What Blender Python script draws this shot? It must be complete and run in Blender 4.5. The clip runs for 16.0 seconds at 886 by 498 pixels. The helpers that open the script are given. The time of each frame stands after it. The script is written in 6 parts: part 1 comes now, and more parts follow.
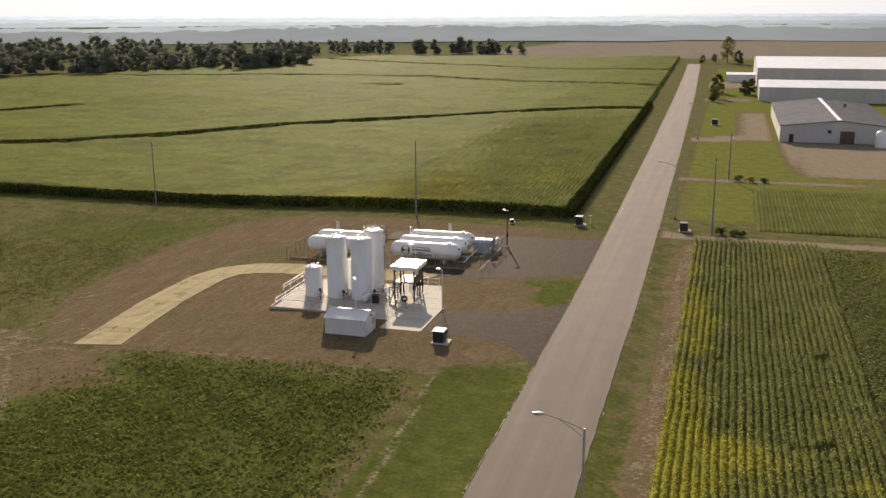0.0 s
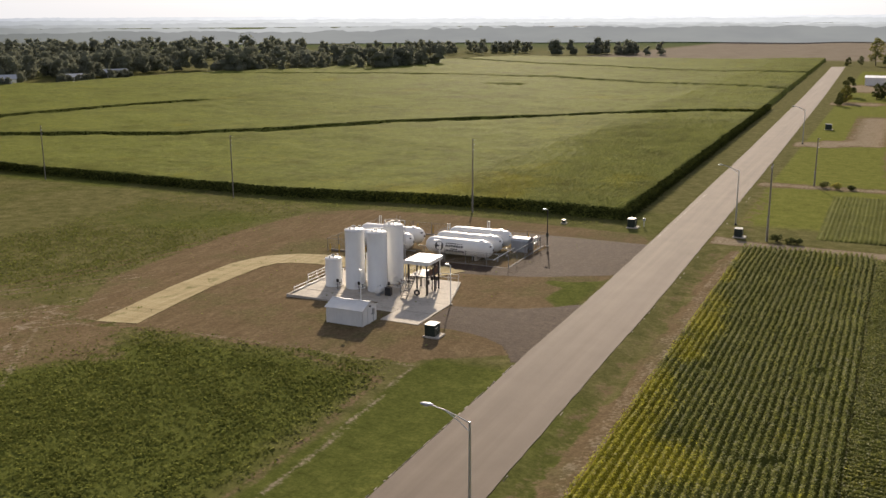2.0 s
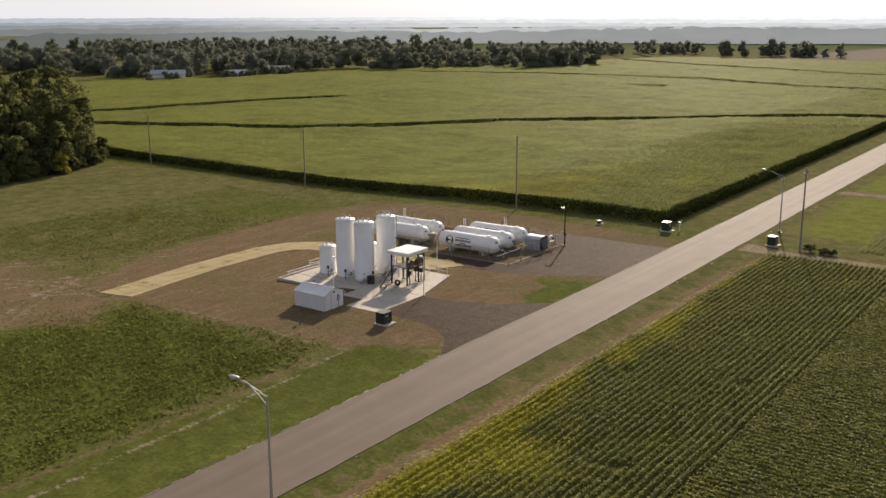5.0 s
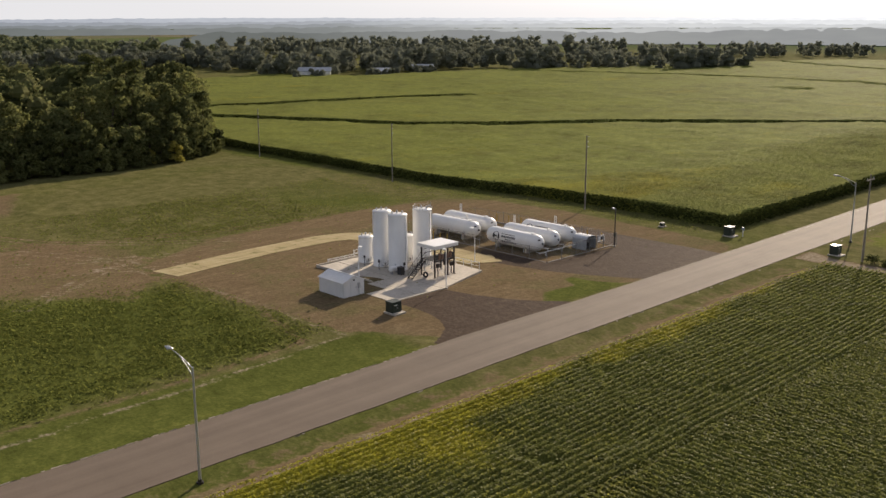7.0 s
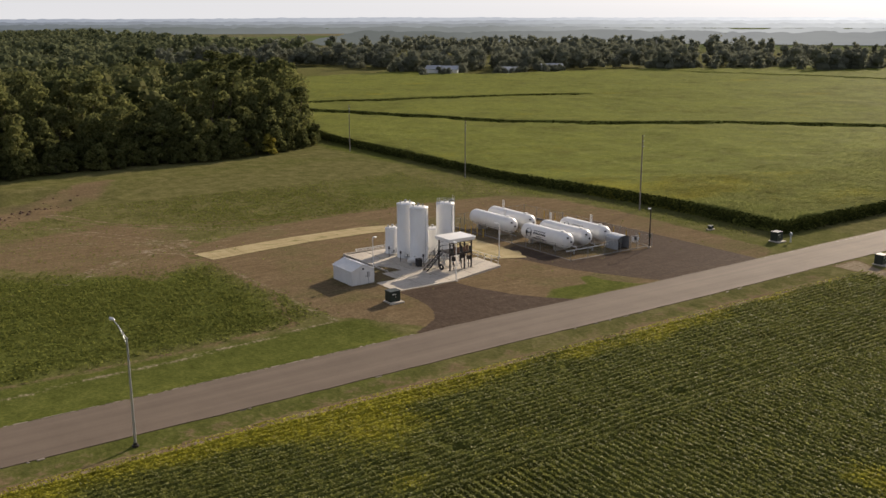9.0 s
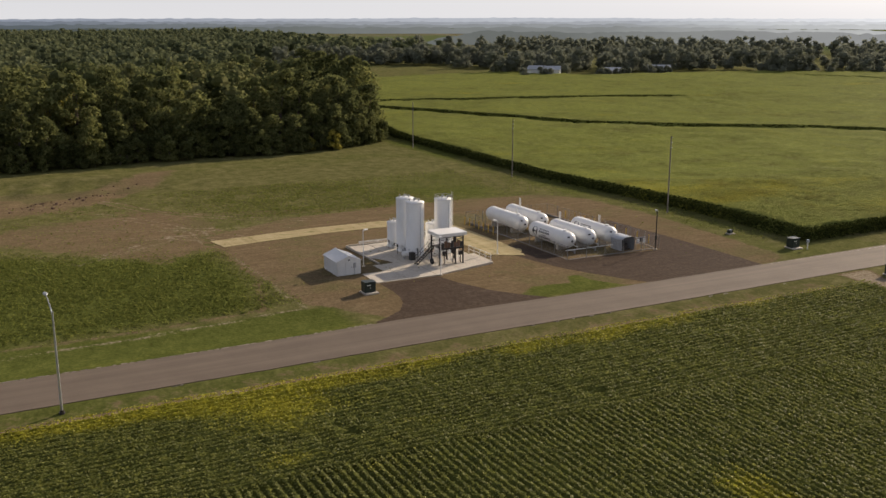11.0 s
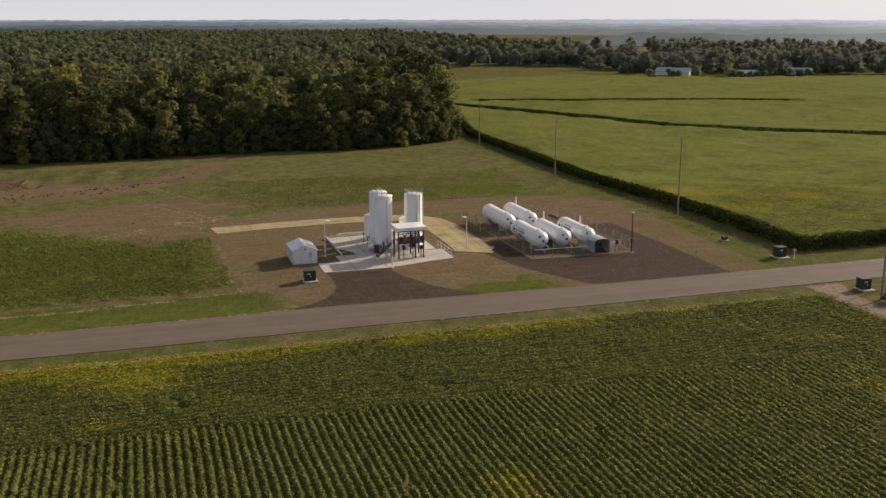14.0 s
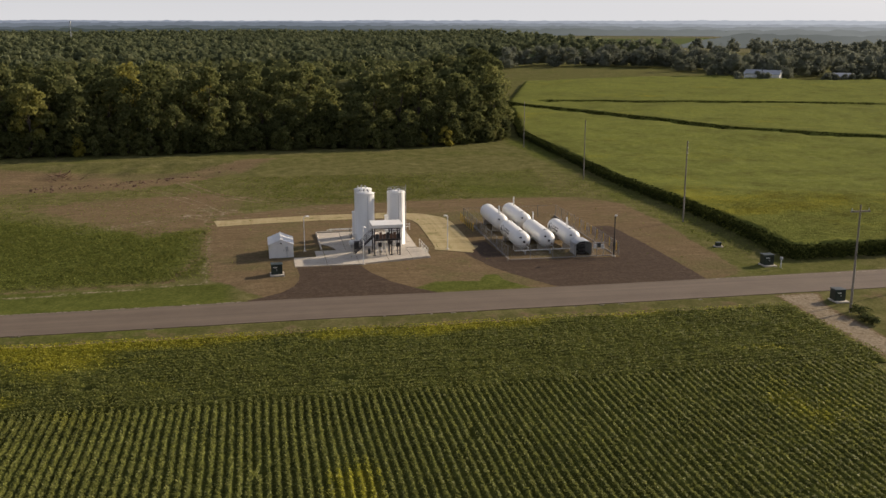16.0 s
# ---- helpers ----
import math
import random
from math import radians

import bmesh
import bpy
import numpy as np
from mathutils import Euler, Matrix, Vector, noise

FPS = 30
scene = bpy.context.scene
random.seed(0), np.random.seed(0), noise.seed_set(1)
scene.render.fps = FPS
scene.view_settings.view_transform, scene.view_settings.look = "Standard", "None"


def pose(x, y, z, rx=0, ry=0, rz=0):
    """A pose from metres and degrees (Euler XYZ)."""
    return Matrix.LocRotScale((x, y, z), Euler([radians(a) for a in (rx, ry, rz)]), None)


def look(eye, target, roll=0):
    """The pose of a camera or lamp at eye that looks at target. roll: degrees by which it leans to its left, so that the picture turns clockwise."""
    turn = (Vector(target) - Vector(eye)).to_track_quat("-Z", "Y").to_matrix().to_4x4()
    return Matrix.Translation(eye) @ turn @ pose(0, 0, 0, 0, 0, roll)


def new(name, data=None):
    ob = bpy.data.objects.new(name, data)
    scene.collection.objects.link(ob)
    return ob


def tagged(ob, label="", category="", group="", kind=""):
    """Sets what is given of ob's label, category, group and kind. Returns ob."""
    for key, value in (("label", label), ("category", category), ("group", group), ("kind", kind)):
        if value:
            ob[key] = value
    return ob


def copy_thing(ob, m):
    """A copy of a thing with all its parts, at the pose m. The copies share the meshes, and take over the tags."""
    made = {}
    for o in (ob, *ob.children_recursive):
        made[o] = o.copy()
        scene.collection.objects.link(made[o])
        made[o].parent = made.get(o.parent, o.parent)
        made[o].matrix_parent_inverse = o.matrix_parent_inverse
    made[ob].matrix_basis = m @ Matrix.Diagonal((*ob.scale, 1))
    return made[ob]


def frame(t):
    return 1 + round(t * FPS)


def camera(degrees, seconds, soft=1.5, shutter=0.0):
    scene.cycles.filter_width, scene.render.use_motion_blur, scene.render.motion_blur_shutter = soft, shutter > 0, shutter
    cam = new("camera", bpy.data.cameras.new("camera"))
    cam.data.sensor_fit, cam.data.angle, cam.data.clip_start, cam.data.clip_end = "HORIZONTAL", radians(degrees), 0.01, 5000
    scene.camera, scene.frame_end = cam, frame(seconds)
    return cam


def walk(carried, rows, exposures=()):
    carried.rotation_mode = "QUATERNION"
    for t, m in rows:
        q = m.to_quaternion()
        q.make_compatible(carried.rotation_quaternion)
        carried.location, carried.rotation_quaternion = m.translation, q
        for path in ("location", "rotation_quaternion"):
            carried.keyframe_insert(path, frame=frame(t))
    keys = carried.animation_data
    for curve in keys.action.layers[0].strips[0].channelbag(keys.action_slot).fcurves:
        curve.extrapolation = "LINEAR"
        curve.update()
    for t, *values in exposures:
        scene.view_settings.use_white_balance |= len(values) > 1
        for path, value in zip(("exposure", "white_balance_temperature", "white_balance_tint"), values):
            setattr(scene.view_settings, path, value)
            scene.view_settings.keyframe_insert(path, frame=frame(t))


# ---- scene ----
cam = camera(48.7, 16.0)
METRES, EYE, TILT, LEAN, TURN = 129.7, 32.3, 0.0, 0.0, 16.2
ROWS = [
    (0.0, 0.0, 0.0, 0.0, -0.05, -13.72, 0.22),
    (0.5, 0.0284, -0.0013, -0.0006, 2.57, -13.73, 0.22),
    (1.0, 0.0575, -0.0018, -0.0015, 5.29, -13.71, 0.23),
    (1.5, 0.0874, -0.0013, -0.0022, 7.34, -13.68, 0.25),
    (2.0, 0.1169, 0.0002, -0.0029, 8.84, -13.64, 0.25),
    (2.5, 0.1464, 0.0026, -0.0035, 10.41, -13.61, 0.25),
    (3.0, 0.1761, 0.0059, -0.0042, 12.17, -13.57, 0.24),
    (3.5, 0.2062, 0.0102, -0.0048, 13.92, -13.58, 0.24),
    (6.0, 0.3534, 0.0452, -0.0081, 24.7, -13.53, 0.18),
    (6.5, 0.3824, 0.0552, -0.0089, 27.25, -13.52, 0.17),
    (7.0, 0.4112, 0.0664, -0.0096, 29.73, -13.52, 0.15),
    (7.5, 0.4398, 0.0788, -0.0103, 32.09, -13.53, 0.16),
    (8.0, 0.468, 0.0923, -0.011, 34.39, -13.52, 0.16),
    (8.5, 0.4953, 0.1069, -0.0114, 36.62, -13.53, 0.14),
    (9.0, 0.5223, 0.1231, -0.0122, 38.77, -13.52, 0.14),
    (11.5, 0.65, 0.2216, -0.0152, 48.22, -13.48, -0.01),
    (12.0, 0.6736, 0.2449, -0.0158, 49.95, -13.47, 0.0),
    (12.5, 0.6962, 0.269, -0.0164, 51.59, -13.46, -0.0),
    (13.0, 0.7179, 0.2939, -0.017, 53.21, -13.44, -0.0),
    (13.5, 0.7387, 0.3194, -0.0175, 54.84, -13.43, -0.03),
    (14.0, 0.7584, 0.3455, -0.0181, 56.46, -13.41, -0.03),
    (14.5, 0.7771, 0.3722, -0.0185, 58.11, -13.4, -0.03),
    (15.0, 0.7946, 0.3994, -0.019, 59.75, -13.38, -0.05),
    (15.5, 0.8108, 0.427, -0.0193, 61.39, -13.37, -0.06),
    (16.0, 0.8257, 0.4552, -0.0197, 63.04, -13.37, -0.08),
]
walk(cam, [(t, pose(0, 0, EYE, TILT, LEAN, TURN) @ pose(METRES * x, METRES * y, METRES * z, 90 + pitch, roll, yaw)) for t, x, y, z, yaw, pitch, roll in ROWS],
     exposures=((0.0, 0.40), (7.0, 0.36), (16.0, 0.20)))

# ---------------------------------------------------------------- light
SUN_AZ = Vector((-0.35, 0.937, 0)).normalized()
SUN_EL = radians(23)
world = bpy.data.worlds.new("hazy_sky")
scene.world = world
world.use_nodes = True
wn = world.node_tree.nodes
sky = wn.new("ShaderNodeTexSky")
sky.sky_type, sky.sun_disc = "NISHITA", False
sky.sun_elevation, sky.sun_rotation = SUN_EL, math.atan2(SUN_AZ.x, SUN_AZ.y)
sky.air_density, sky.dust_density, sky.ozone_density = 0.6, 2.6, 3.0
tint = wn.new("ShaderNodeMix")
tint.data_type, tint.blend_type = "RGBA", "MULTIPLY"
tint.inputs[0].default_value, tint.inputs[7].default_value = 1.0, (0.92, 0.96, 1.14, 1)
world.node_tree.links.new(sky.outputs[0], tint.inputs[6])
world.node_tree.links.new(tint.outputs[2], wn["Background"].inputs[0])
wn["Background"].inputs[1].default_value = 0.06
haze = wn.new("ShaderNodeBackground")
haze.inputs[0].default_value, haze.inputs[1].default_value = (0.90, 0.89, 0.91, 1), 0.92
blend = wn.new("ShaderNodeMixShader")
height = wn.new("ShaderNodeSeparateXYZ")
world.node_tree.links.new(wn.new("ShaderNodeTexCoord").outputs["Generated"], height.inputs[0])
veil = wn.new("ShaderNodeValToRGB")
for p in (0.07, 0.25):
    veil.color_ramp.elements.new(p)
for e, v in zip(veil.color_ramp.elements, (0.72, 0.55, 0.30, 0.20)):
    e.color = (v, v, v, 1)
world.node_tree.links.new(height.outputs["Z"], veil.inputs[0])
world.node_tree.links.new(veil.outputs[0], blend.inputs[0])
for a, b in ((wn["Background"].outputs[0], blend.inputs[1]), (haze.outputs[0], blend.inputs[2]), (blend.outputs[0], wn["World Output"].inputs[0])):
    world.node_tree.links.new(a, b)
sun = new("sun", bpy.data.lights.new("sun", "SUN"))
sun.data.energy, sun.data.angle, sun.data.color = 5.0, radians(0.7), (1.0, 0.83, 0.64)
sun.matrix_world = look((0, 0, 200), Vector((0, 0, 200)) - (SUN_AZ * math.cos(SUN_EL) + Vector((0, 0, math.sin(SUN_EL)))))


# ---------------------------------------------------------------- land form
def smooth(a, b, v):
    u = np.clip((np.asarray(v, float) - a) / (b - a), 0, 1)
    return u * u * (3 - 2 * u)


def waves(x, y, size, seed):
    """Smooth noise of about -1 to 1 on arrays, from summed sines in turned directions."""
    r = np.random.RandomState(seed)
    out = np.zeros(np.broadcast(x, y).shape)
    for k in range(9):
        a, p, s = r.uniform(0, 6.283), r.uniform(0, 6.283), size * r.uniform(0.55, 1.7)
        out = out + np.sin((x * math.cos(a) + y * math.sin(a)) * 6.283 / s + p)
    return out / 4.5


def land(x, y):
    """Height of the bare ground."""
    x, y = np.asarray(x, float), np.asarray(y, float)
    z = -1.5 * smooth(-40, -100, x)
    z = z + 0.5 * np.exp(-((x + 36) / 20) ** 2 - ((y - 92) / 16) ** 2)
    z = z - 0.3 * np.exp(-((x + 20.5) / 2.6) ** 2) * (1 - smooth(78, 86, y)) - 0.25 * np.exp(-((x + 6.3) / 1.2) ** 2) * (1 - smooth(132, 140, y))
    dig = np.exp(-((x + 119) / 9) ** 2 - ((y - 60) / 26) ** 2)
    z = z + dig * (0.5 * waves(x, y, 9, 3) - 0.5) + 0.9 * np.exp(-((x + 131) / 5) ** 2 - ((y - 62) / 34) ** 2)
    z = z - 4.5 * smooth(-190, -420, x) * (1 - smooth(60, 240, y + 0.22 * (x + 160)))
    far = np.hypot(x, y - 100)
    z = z - smooth(1500, 4800, far) * 12 + smooth(700, 1100, far) * 1.0 * waves(x, y, 420, 8)
    return z


def inside(poly, x, y, soft=1.0):
    """About 1 inside a polygon and 0 outside, with an edge as wide as soft."""
    x, y = np.broadcast_arrays(np.asarray(x, float), np.asarray(y, float))
    hit, dist = np.zeros(x.shape, bool), np.full(x.shape, 1e9)
    for (ax, ay), (bx, by) in zip(poly, poly[1:] + poly[:1]):
        dx, dy = bx - ax, by - ay
        u = np.clip(((x - ax) * dx + (y - ay) * dy) / (dx * dx + dy * dy), 0, 1)
        dist = np.minimum(dist, np.hypot(x - ax - u * dx, y - ay - u * dy))
        cross = ((ay > y) != (by > y)) & (x < (by - ay) * 0 + ax + (y - ay) * dx / (dy if dy else 1e-9))
        hit ^= cross
    return smooth(-soft / 2, soft / 2, np.where(hit, dist, -dist))


def along(line, x, y):
    """Distance to an open line."""
    x, y = np.broadcast_arrays(np.asarray(x, float), np.asarray(y, float))
    dist = np.full(x.shape, 1e9)
    for (ax, ay), (bx, by) in zip(line, line[1:]):
        dx, dy = bx - ax, by - ay
        u = np.clip(((x - ax) * dx + (y - ay) * dy) / (dx * dx + dy * dy), 0, 1)
        dist = np.minimum(dist, np.hypot(x - ax - u * dx, y - ay - u * dy))
    return dist


# ---------------------------------------------------------------- materials
class Mat:
    """A node material with short ways to its usual nodes."""

    def __init__(self, name, rough=0.8, metal=0.0):
        self.m = bpy.data.materials.new(name)
        self.m.use_nodes = True
        self.t = self.m.node_tree
        self.b = self.t.nodes["Principled BSDF"]
        self.b.inputs["Roughness"].default_value, self.b.inputs["Metallic"].default_value = rough, metal
        self.geo = self.t.nodes.new("ShaderNodeNewGeometry")
        self.obj = None

    def put(self, socket, value):
        if hasattr(value, "is_linked") or isinstance(value, bpy.types.NodeSocket):
            self.t.links.new(value, socket)
        elif isinstance(value, (tuple, list)) and len(value) == 3 and socket.type == "RGBA":
            socket.default_value = (*value, 1)
        else:
            socket.default_value = value

    def attr(self, name):
        n = self.t.nodes.new("ShaderNodeAttribute")
        n.attribute_name = name
        return n.outputs["Fac"]

    def noise(self, size, detail=4, rough=0.6, stretch=(1, 1, 1), local=False, turn=0):
        """Noise with features of about that many metres."""
        at = self.geo.outputs["Position"]
        if local:
            at = self.t.nodes.new("ShaderNodeTexCoord").outputs["Object"]
        mp = self.t.nodes.new("ShaderNodeMapping")
        mp.inputs["Scale"].default_value = stretch
        mp.inputs["Rotation"].default_value = (0, 0, radians(turn))
        self.t.links.new(at, mp.inputs[0])
        n = self.t.nodes.new("ShaderNodeTexNoise")
        n.inputs["Scale"].default_value, n.inputs["Detail"].default_value, n.inputs["Roughness"].default_value = 1 / size, detail, rough
        self.t.links.new(mp.outputs[0], n.inputs["Vector"])
        return n.outputs["Fac"]

    def ramp(self, fac, stops):
        n = self.t.nodes.new("ShaderNodeValToRGB")
        els = n.color_ramp.elements
        while len(els) < len(stops):
            els.new(0.5)
        for e, (p, c) in zip(els, stops):
            e.position, e.color = p, (*c, 1) if len(c) == 3 else c
        self.put(n.inputs[0], fac)
        return n.outputs[0]

    def mix(self, fac, a, b, mode="MIX"):
        n = self.t.nodes.new("ShaderNodeMix")
        n.data_type, n.blend_type = "RGBA", mode
        for s, v in ((n.inputs[0], fac), (n.inputs[6], a), (n.inputs[7], b)):
            self.put(s, v)
        return n.outputs[2]

    def math(self, op, a, b=0.0, clamp=False):
        n = self.t.nodes.new("ShaderNodeMath")
        n.operation, n.use_clamp = op, clamp
        self.put(n.inputs[0], a), self.put(n.inputs[1], b)
        return n.outputs[0]

    def mask(self, value, lo, hi):
        n = self.t.nodes.new("ShaderNodeMapRange")
        n.interpolation_type = "SMOOTHSTEP"
        for k, v in zip(range(5), (value, lo, hi, 0.0, 1.0)):
            self.put(n.inputs[k], v)
        return n.outputs[0]

    def island(self):
        return self.geo.outputs["Random Per Island"]

    def one(self):
        return self.t.nodes.new("ShaderNodeObjectInfo").outputs["Random"]

    def bump(self, height, far, strength=0.6):
        n = self.t.nodes.new("ShaderNodeBump")
        n.inputs["Strength"].default_value, n.inputs["Distance"].default_value = strength, far
        self.put(n.inputs["Height"], height)
        self.t.links.new(n.outputs[0], self.b.inputs["Normal"])

    def done(self, colour, rough=None):
        self.put(self.b.inputs["Base Color"], colour)
        if rough is not None:
            self.put(self.b.inputs["Roughness"], rough)
        return self.m


def plain(name, colour, rough=0.6, metal=0.0, wear=0.15, size=0.4, bump=0.0):
    """Paint or metal with faint streaks and dirt."""
    k = Mat(name, rough, metal)
    n = k.noise(size, 5, 0.65, (1, 1, 0.35), local=True)
    dark = tuple(c * (1 - wear) for c in colour)
    light = tuple(min(1, c * (1 + wear * 0.5)) for c in colour)
    if bump:
        k.bump(k.noise(size * 0.2, 3), bump)
    return k.done(k.ramp(n, [(0.3, dark), (0.7, light)]), k.ramp(n, [(0.2, (rough * 1.1,) * 3), (0.8, (rough * 0.85,) * 3)]))


def ground_material():
    k = Mat("field_ground", 0.95)
    bare, lush, gravel, far, lawn = k.attr("bare"), k.attr("lush"), k.attr("gravel"), k.attr("far"), k.attr("lawn")
    fine, mid, big = k.noise(0.35, 4), k.noise(2.2, 5), k.noise(14, 4)
    streak = k.noise(1.1, 5, 0.7, (1, 0.22, 1), turn=-8)
    dry = k.ramp(k.math("ADD", k.math("MULTIPLY", mid, 0.7), k.math("MULTIPLY", fine, 0.3)), [(0.3, (0.070, 0.072, 0.024)), (0.5, (0.112, 0.108, 0.040)), (0.7, (0.175, 0.152, 0.072))])
    green = k.ramp(k.math("ADD", k.math("MULTIPLY", mid, 0.55), k.math("MULTIPLY", fine, 0.45)),
                   [(0.3, (0.052, 0.060, 0.014)), (0.5, (0.084, 0.096, 0.023)), (0.66, (0.112, 0.120, 0.032)), (0.8, (0.145, 0.140, 0.046))])
    grass = k.mix(k.mask(k.math("ADD", lush, k.math("MULTIPLY", k.math("SUBTRACT", big, 0.5), 0.9)), 0.25, 0.75), dry, green)
    grass = k.mix(k.mask(k.math("ADD", lawn, k.math("MULTIPLY", k.math("SUBTRACT", mid, 0.5), 0.6)), 0.3, 0.8), grass, k.ramp(k.math("ADD", k.math("MULTIPLY", mid, 0.5), k.math("MULTIPLY", fine, 0.5)), [(0.3, (0.085, 0.098, 0.022)), (0.5, (0.135, 0.145, 0.032)), (0.7, (0.19, 0.185, 0.050))]))
    soil = k.ramp(k.math("ADD", k.math("MULTIPLY", streak, 0.6), k.math("MULTIPLY", fine, 0.4)),
                  [(0.3, (0.112, 0.081, 0.044)), (0.5, (0.146, 0.107, 0.061)), (0.7, (0.194, 0.147, 0.088))])
    soil = k.mix(k.mask(k.math("ADD", k.math("MULTIPLY", big, 0.7), k.math("MULTIPLY", mid, 0.3)), 0.47, 0.66), soil, k.ramp(fine, [(0.3, (0.085, 0.078, 0.034)), (0.7, (0.15, 0.128, 0.062))]))
    edge = k.math("ADD", bare, k.math("MULTIPLY", k.math("SUBTRACT", k.math("ADD", k.math("MULTIPLY", mid, 0.6), k.math("MULTIPLY", fine, 0.4)), 0.5), 1.5))
    base = k.mix(k.mask(edge, 0.38, 0.62), grass, soil)
    base = k.mix(k.mask(k.math("ADD", k.attr("pale"), k.math("MULTIPLY", k.math("SUBTRACT", k.math("ADD", k.math("MULTIPLY", mid, 0.5), k.math("MULTIPLY", fine, 0.5)), 0.5), 1.6)), 0.4, 0.8), base, k.ramp(fine, [(0.3, (0.195, 0.158, 0.108)), (0.7, (0.285, 0.238, 0.172))]))
    stone = k.ramp(k.math("ADD", k.math("MULTIPLY", streak, 0.5), k.math("MULTIPLY", fine, 0.5)),
                   [(0.3, (0.058, 0.042, 0.030)), (0.5, (0.070, 0.051, 0.037)), (0.72, (0.100, 0.075, 0.054))])
    stony = k.mask(k.math("ADD", gravel, k.math("MULTIPLY", k.math("SUBTRACT", mid, 0.5), 0.5)), 0.42, 0.58)
    base = k.mix(stony, base, stone)
    k.put(k.b.inputs["Specular IOR Level"], k.math("ADD", k.math("MULTIPLY", stony, 0.008), 0.003))
    k.put(k.b.inputs["Roughness"], k.math("SUBTRACT", 0.95, k.math("MULTIPLY", stony, 0.25)))
    v = k.t.nodes.new("ShaderNodeTexVoronoi")
    v.inputs["Scale"].default_value = 1 / 330
    k.t.links.new(k.geo.outputs["Position"], v.inputs["Vector"])
    plots = k.ramp(k.math("MULTIPLY", v.outputs["Color"], 1.0), [(0.15, (0.06, 0.085, 0.03)), (0.4, (0.095, 0.115, 0.045)), (0.65, (0.16, 0.135, 0.085)), (0.9, (0.08, 0.10, 0.04))])
    base = k.mix(far, base, plots)
    base = k.mix(k.attr("stubble"), base, k.ramp(big, [(0.3, (0.175, 0.145, 0.11)), (0.7, (0.225, 0.195, 0.15))]))
    grit = k.noise(0.13, 3, 0.7)
    base = k.mix(1.0, base, k.ramp(k.math("ADD", k.math("MULTIPLY", grit, 0.5), k.math("MULTIPLY", k.noise(0.7, 3, 0.7), 0.5)), [(0.32, (0.76, 0.76, 0.76)), (0.68, (1.24, 1.24, 1.24))]), "MULTIPLY")
    k.bump(k.math("ADD", k.math("MULTIPLY", fine, 0.5), mid), 0.12, 0.8)
    return k.done(base)


def leaf_material(name, dark, mid, light, patch=6.0, yellow=None, island=True, through_leaf=0.28, crop=None, sheen=0.003, each_tree=False):
    """Foliage that varies from clump to clump and over wider patches, with some light through the leaves."""
    k = Mat(name, 0.6)
    f = k.math("ADD", k.math("MULTIPLY", k.island() if island else k.noise(0.3, 3), 0.55), k.math("MULTIPLY", k.noise(patch, 3), 0.45))
    if each_tree:
        f = k.math("ADD", k.math("MULTIPLY", f, 0.5), k.math("MULTIPLY", k.attr("tone"), 0.5))
    c = k.ramp(f, [(0.2, dark), (0.5, mid), (0.8, light)])
    if yellow:
        c = k.mix(k.mask(k.math("ADD", k.one(), k.math("MULTIPLY", k.noise(3, 2), 0.1)), 1.0, 1.06), c, yellow)
    if crop:
        pat = k.math("ADD", k.attr("yellow"), k.math("MULTIPLY", k.math("SUBTRACT", k.math("ADD", k.math("MULTIPLY", k.island(), 0.4), k.math("MULTIPLY", k.noise(5, 4), 0.6)), 0.5), 1.0))
        c = k.mix(k.mask(pat, 0.35, 0.85), c, k.ramp(k.island(), [(0.1, tuple(v * 0.55 for v in crop)), (0.8, crop)]))
    if yellow:
        c = k.mix(1.0, c, k.ramp(k.one(), [(0.0, (0.62, 0.64, 0.62)), (0.5, (1, 1, 1)), (1.0, (1.4, 1.35, 1.25))]), "MULTIPLY")
    k.b.inputs["Specular IOR Level"].default_value = sheen
    k.put(k.b.inputs["Base Color"], c)
    tr = k.t.nodes.new("ShaderNodeBsdfTranslucent")
    k.put(tr.inputs["Color"], c)
    add = k.t.nodes.new("ShaderNodeMixShader")
    add.inputs[0].default_value = through_leaf
    k.t.links.new(k.b.outputs[0], add.inputs[1])
    k.t.links.new(tr.outputs[0], add.inputs[2])
    k.t.links.new(add.outputs[0], k.t.nodes["Material Output"].inputs["Surface"])
    return k.m


def crop_material(name, dark, mid, light, yellow, height):
    """A crop's canopy: dark, middle and light greens in random grain and patches, and yellowing patches."""
    k = Mat(name, 0.7)
    fine, mids = k.noise(0.22, 3, 0.7), k.noise(1.7, 4)
    f = k.math("ADD", k.math("MULTIPLY", fine, 0.62), k.math("MULTIPLY", mids, 0.38))
    c = k.ramp(f, [(0.3, dark), (0.5, mid), (0.7, light)])
    yel = k.ramp(fine, [(0.3, tuple(v * 0.45 for v in yellow)), (0.65, yellow)])
    pat = k.math("ADD", k.attr("yellow"), k.math("MULTIPLY", k.math("SUBTRACT", k.math("ADD", k.math("MULTIPLY", mids, 0.5), k.math("MULTIPLY", k.noise(6, 4), 0.5)), 0.5), 1.1))
    c = k.mix(k.mask(pat, 0.35, 0.85), c, yel)
    patchy = k.math("ADD", k.math("MULTIPLY", k.noise(9, 5, 0.7), 0.6), k.math("MULTIPLY", k.noise(38, 3), 0.4))
    c = k.mix(1.0, c, k.ramp(patchy, [(0.36, (0.70, 0.68, 0.70)), (0.5, (1, 1, 1)), (0.64, (1.16, 1.14, 1.06))]), "MULTIPLY")
    k.b.inputs["Specular IOR Level"].default_value = 0.003
    k.bump(fine, height, 0.7)
    return k.done(c)


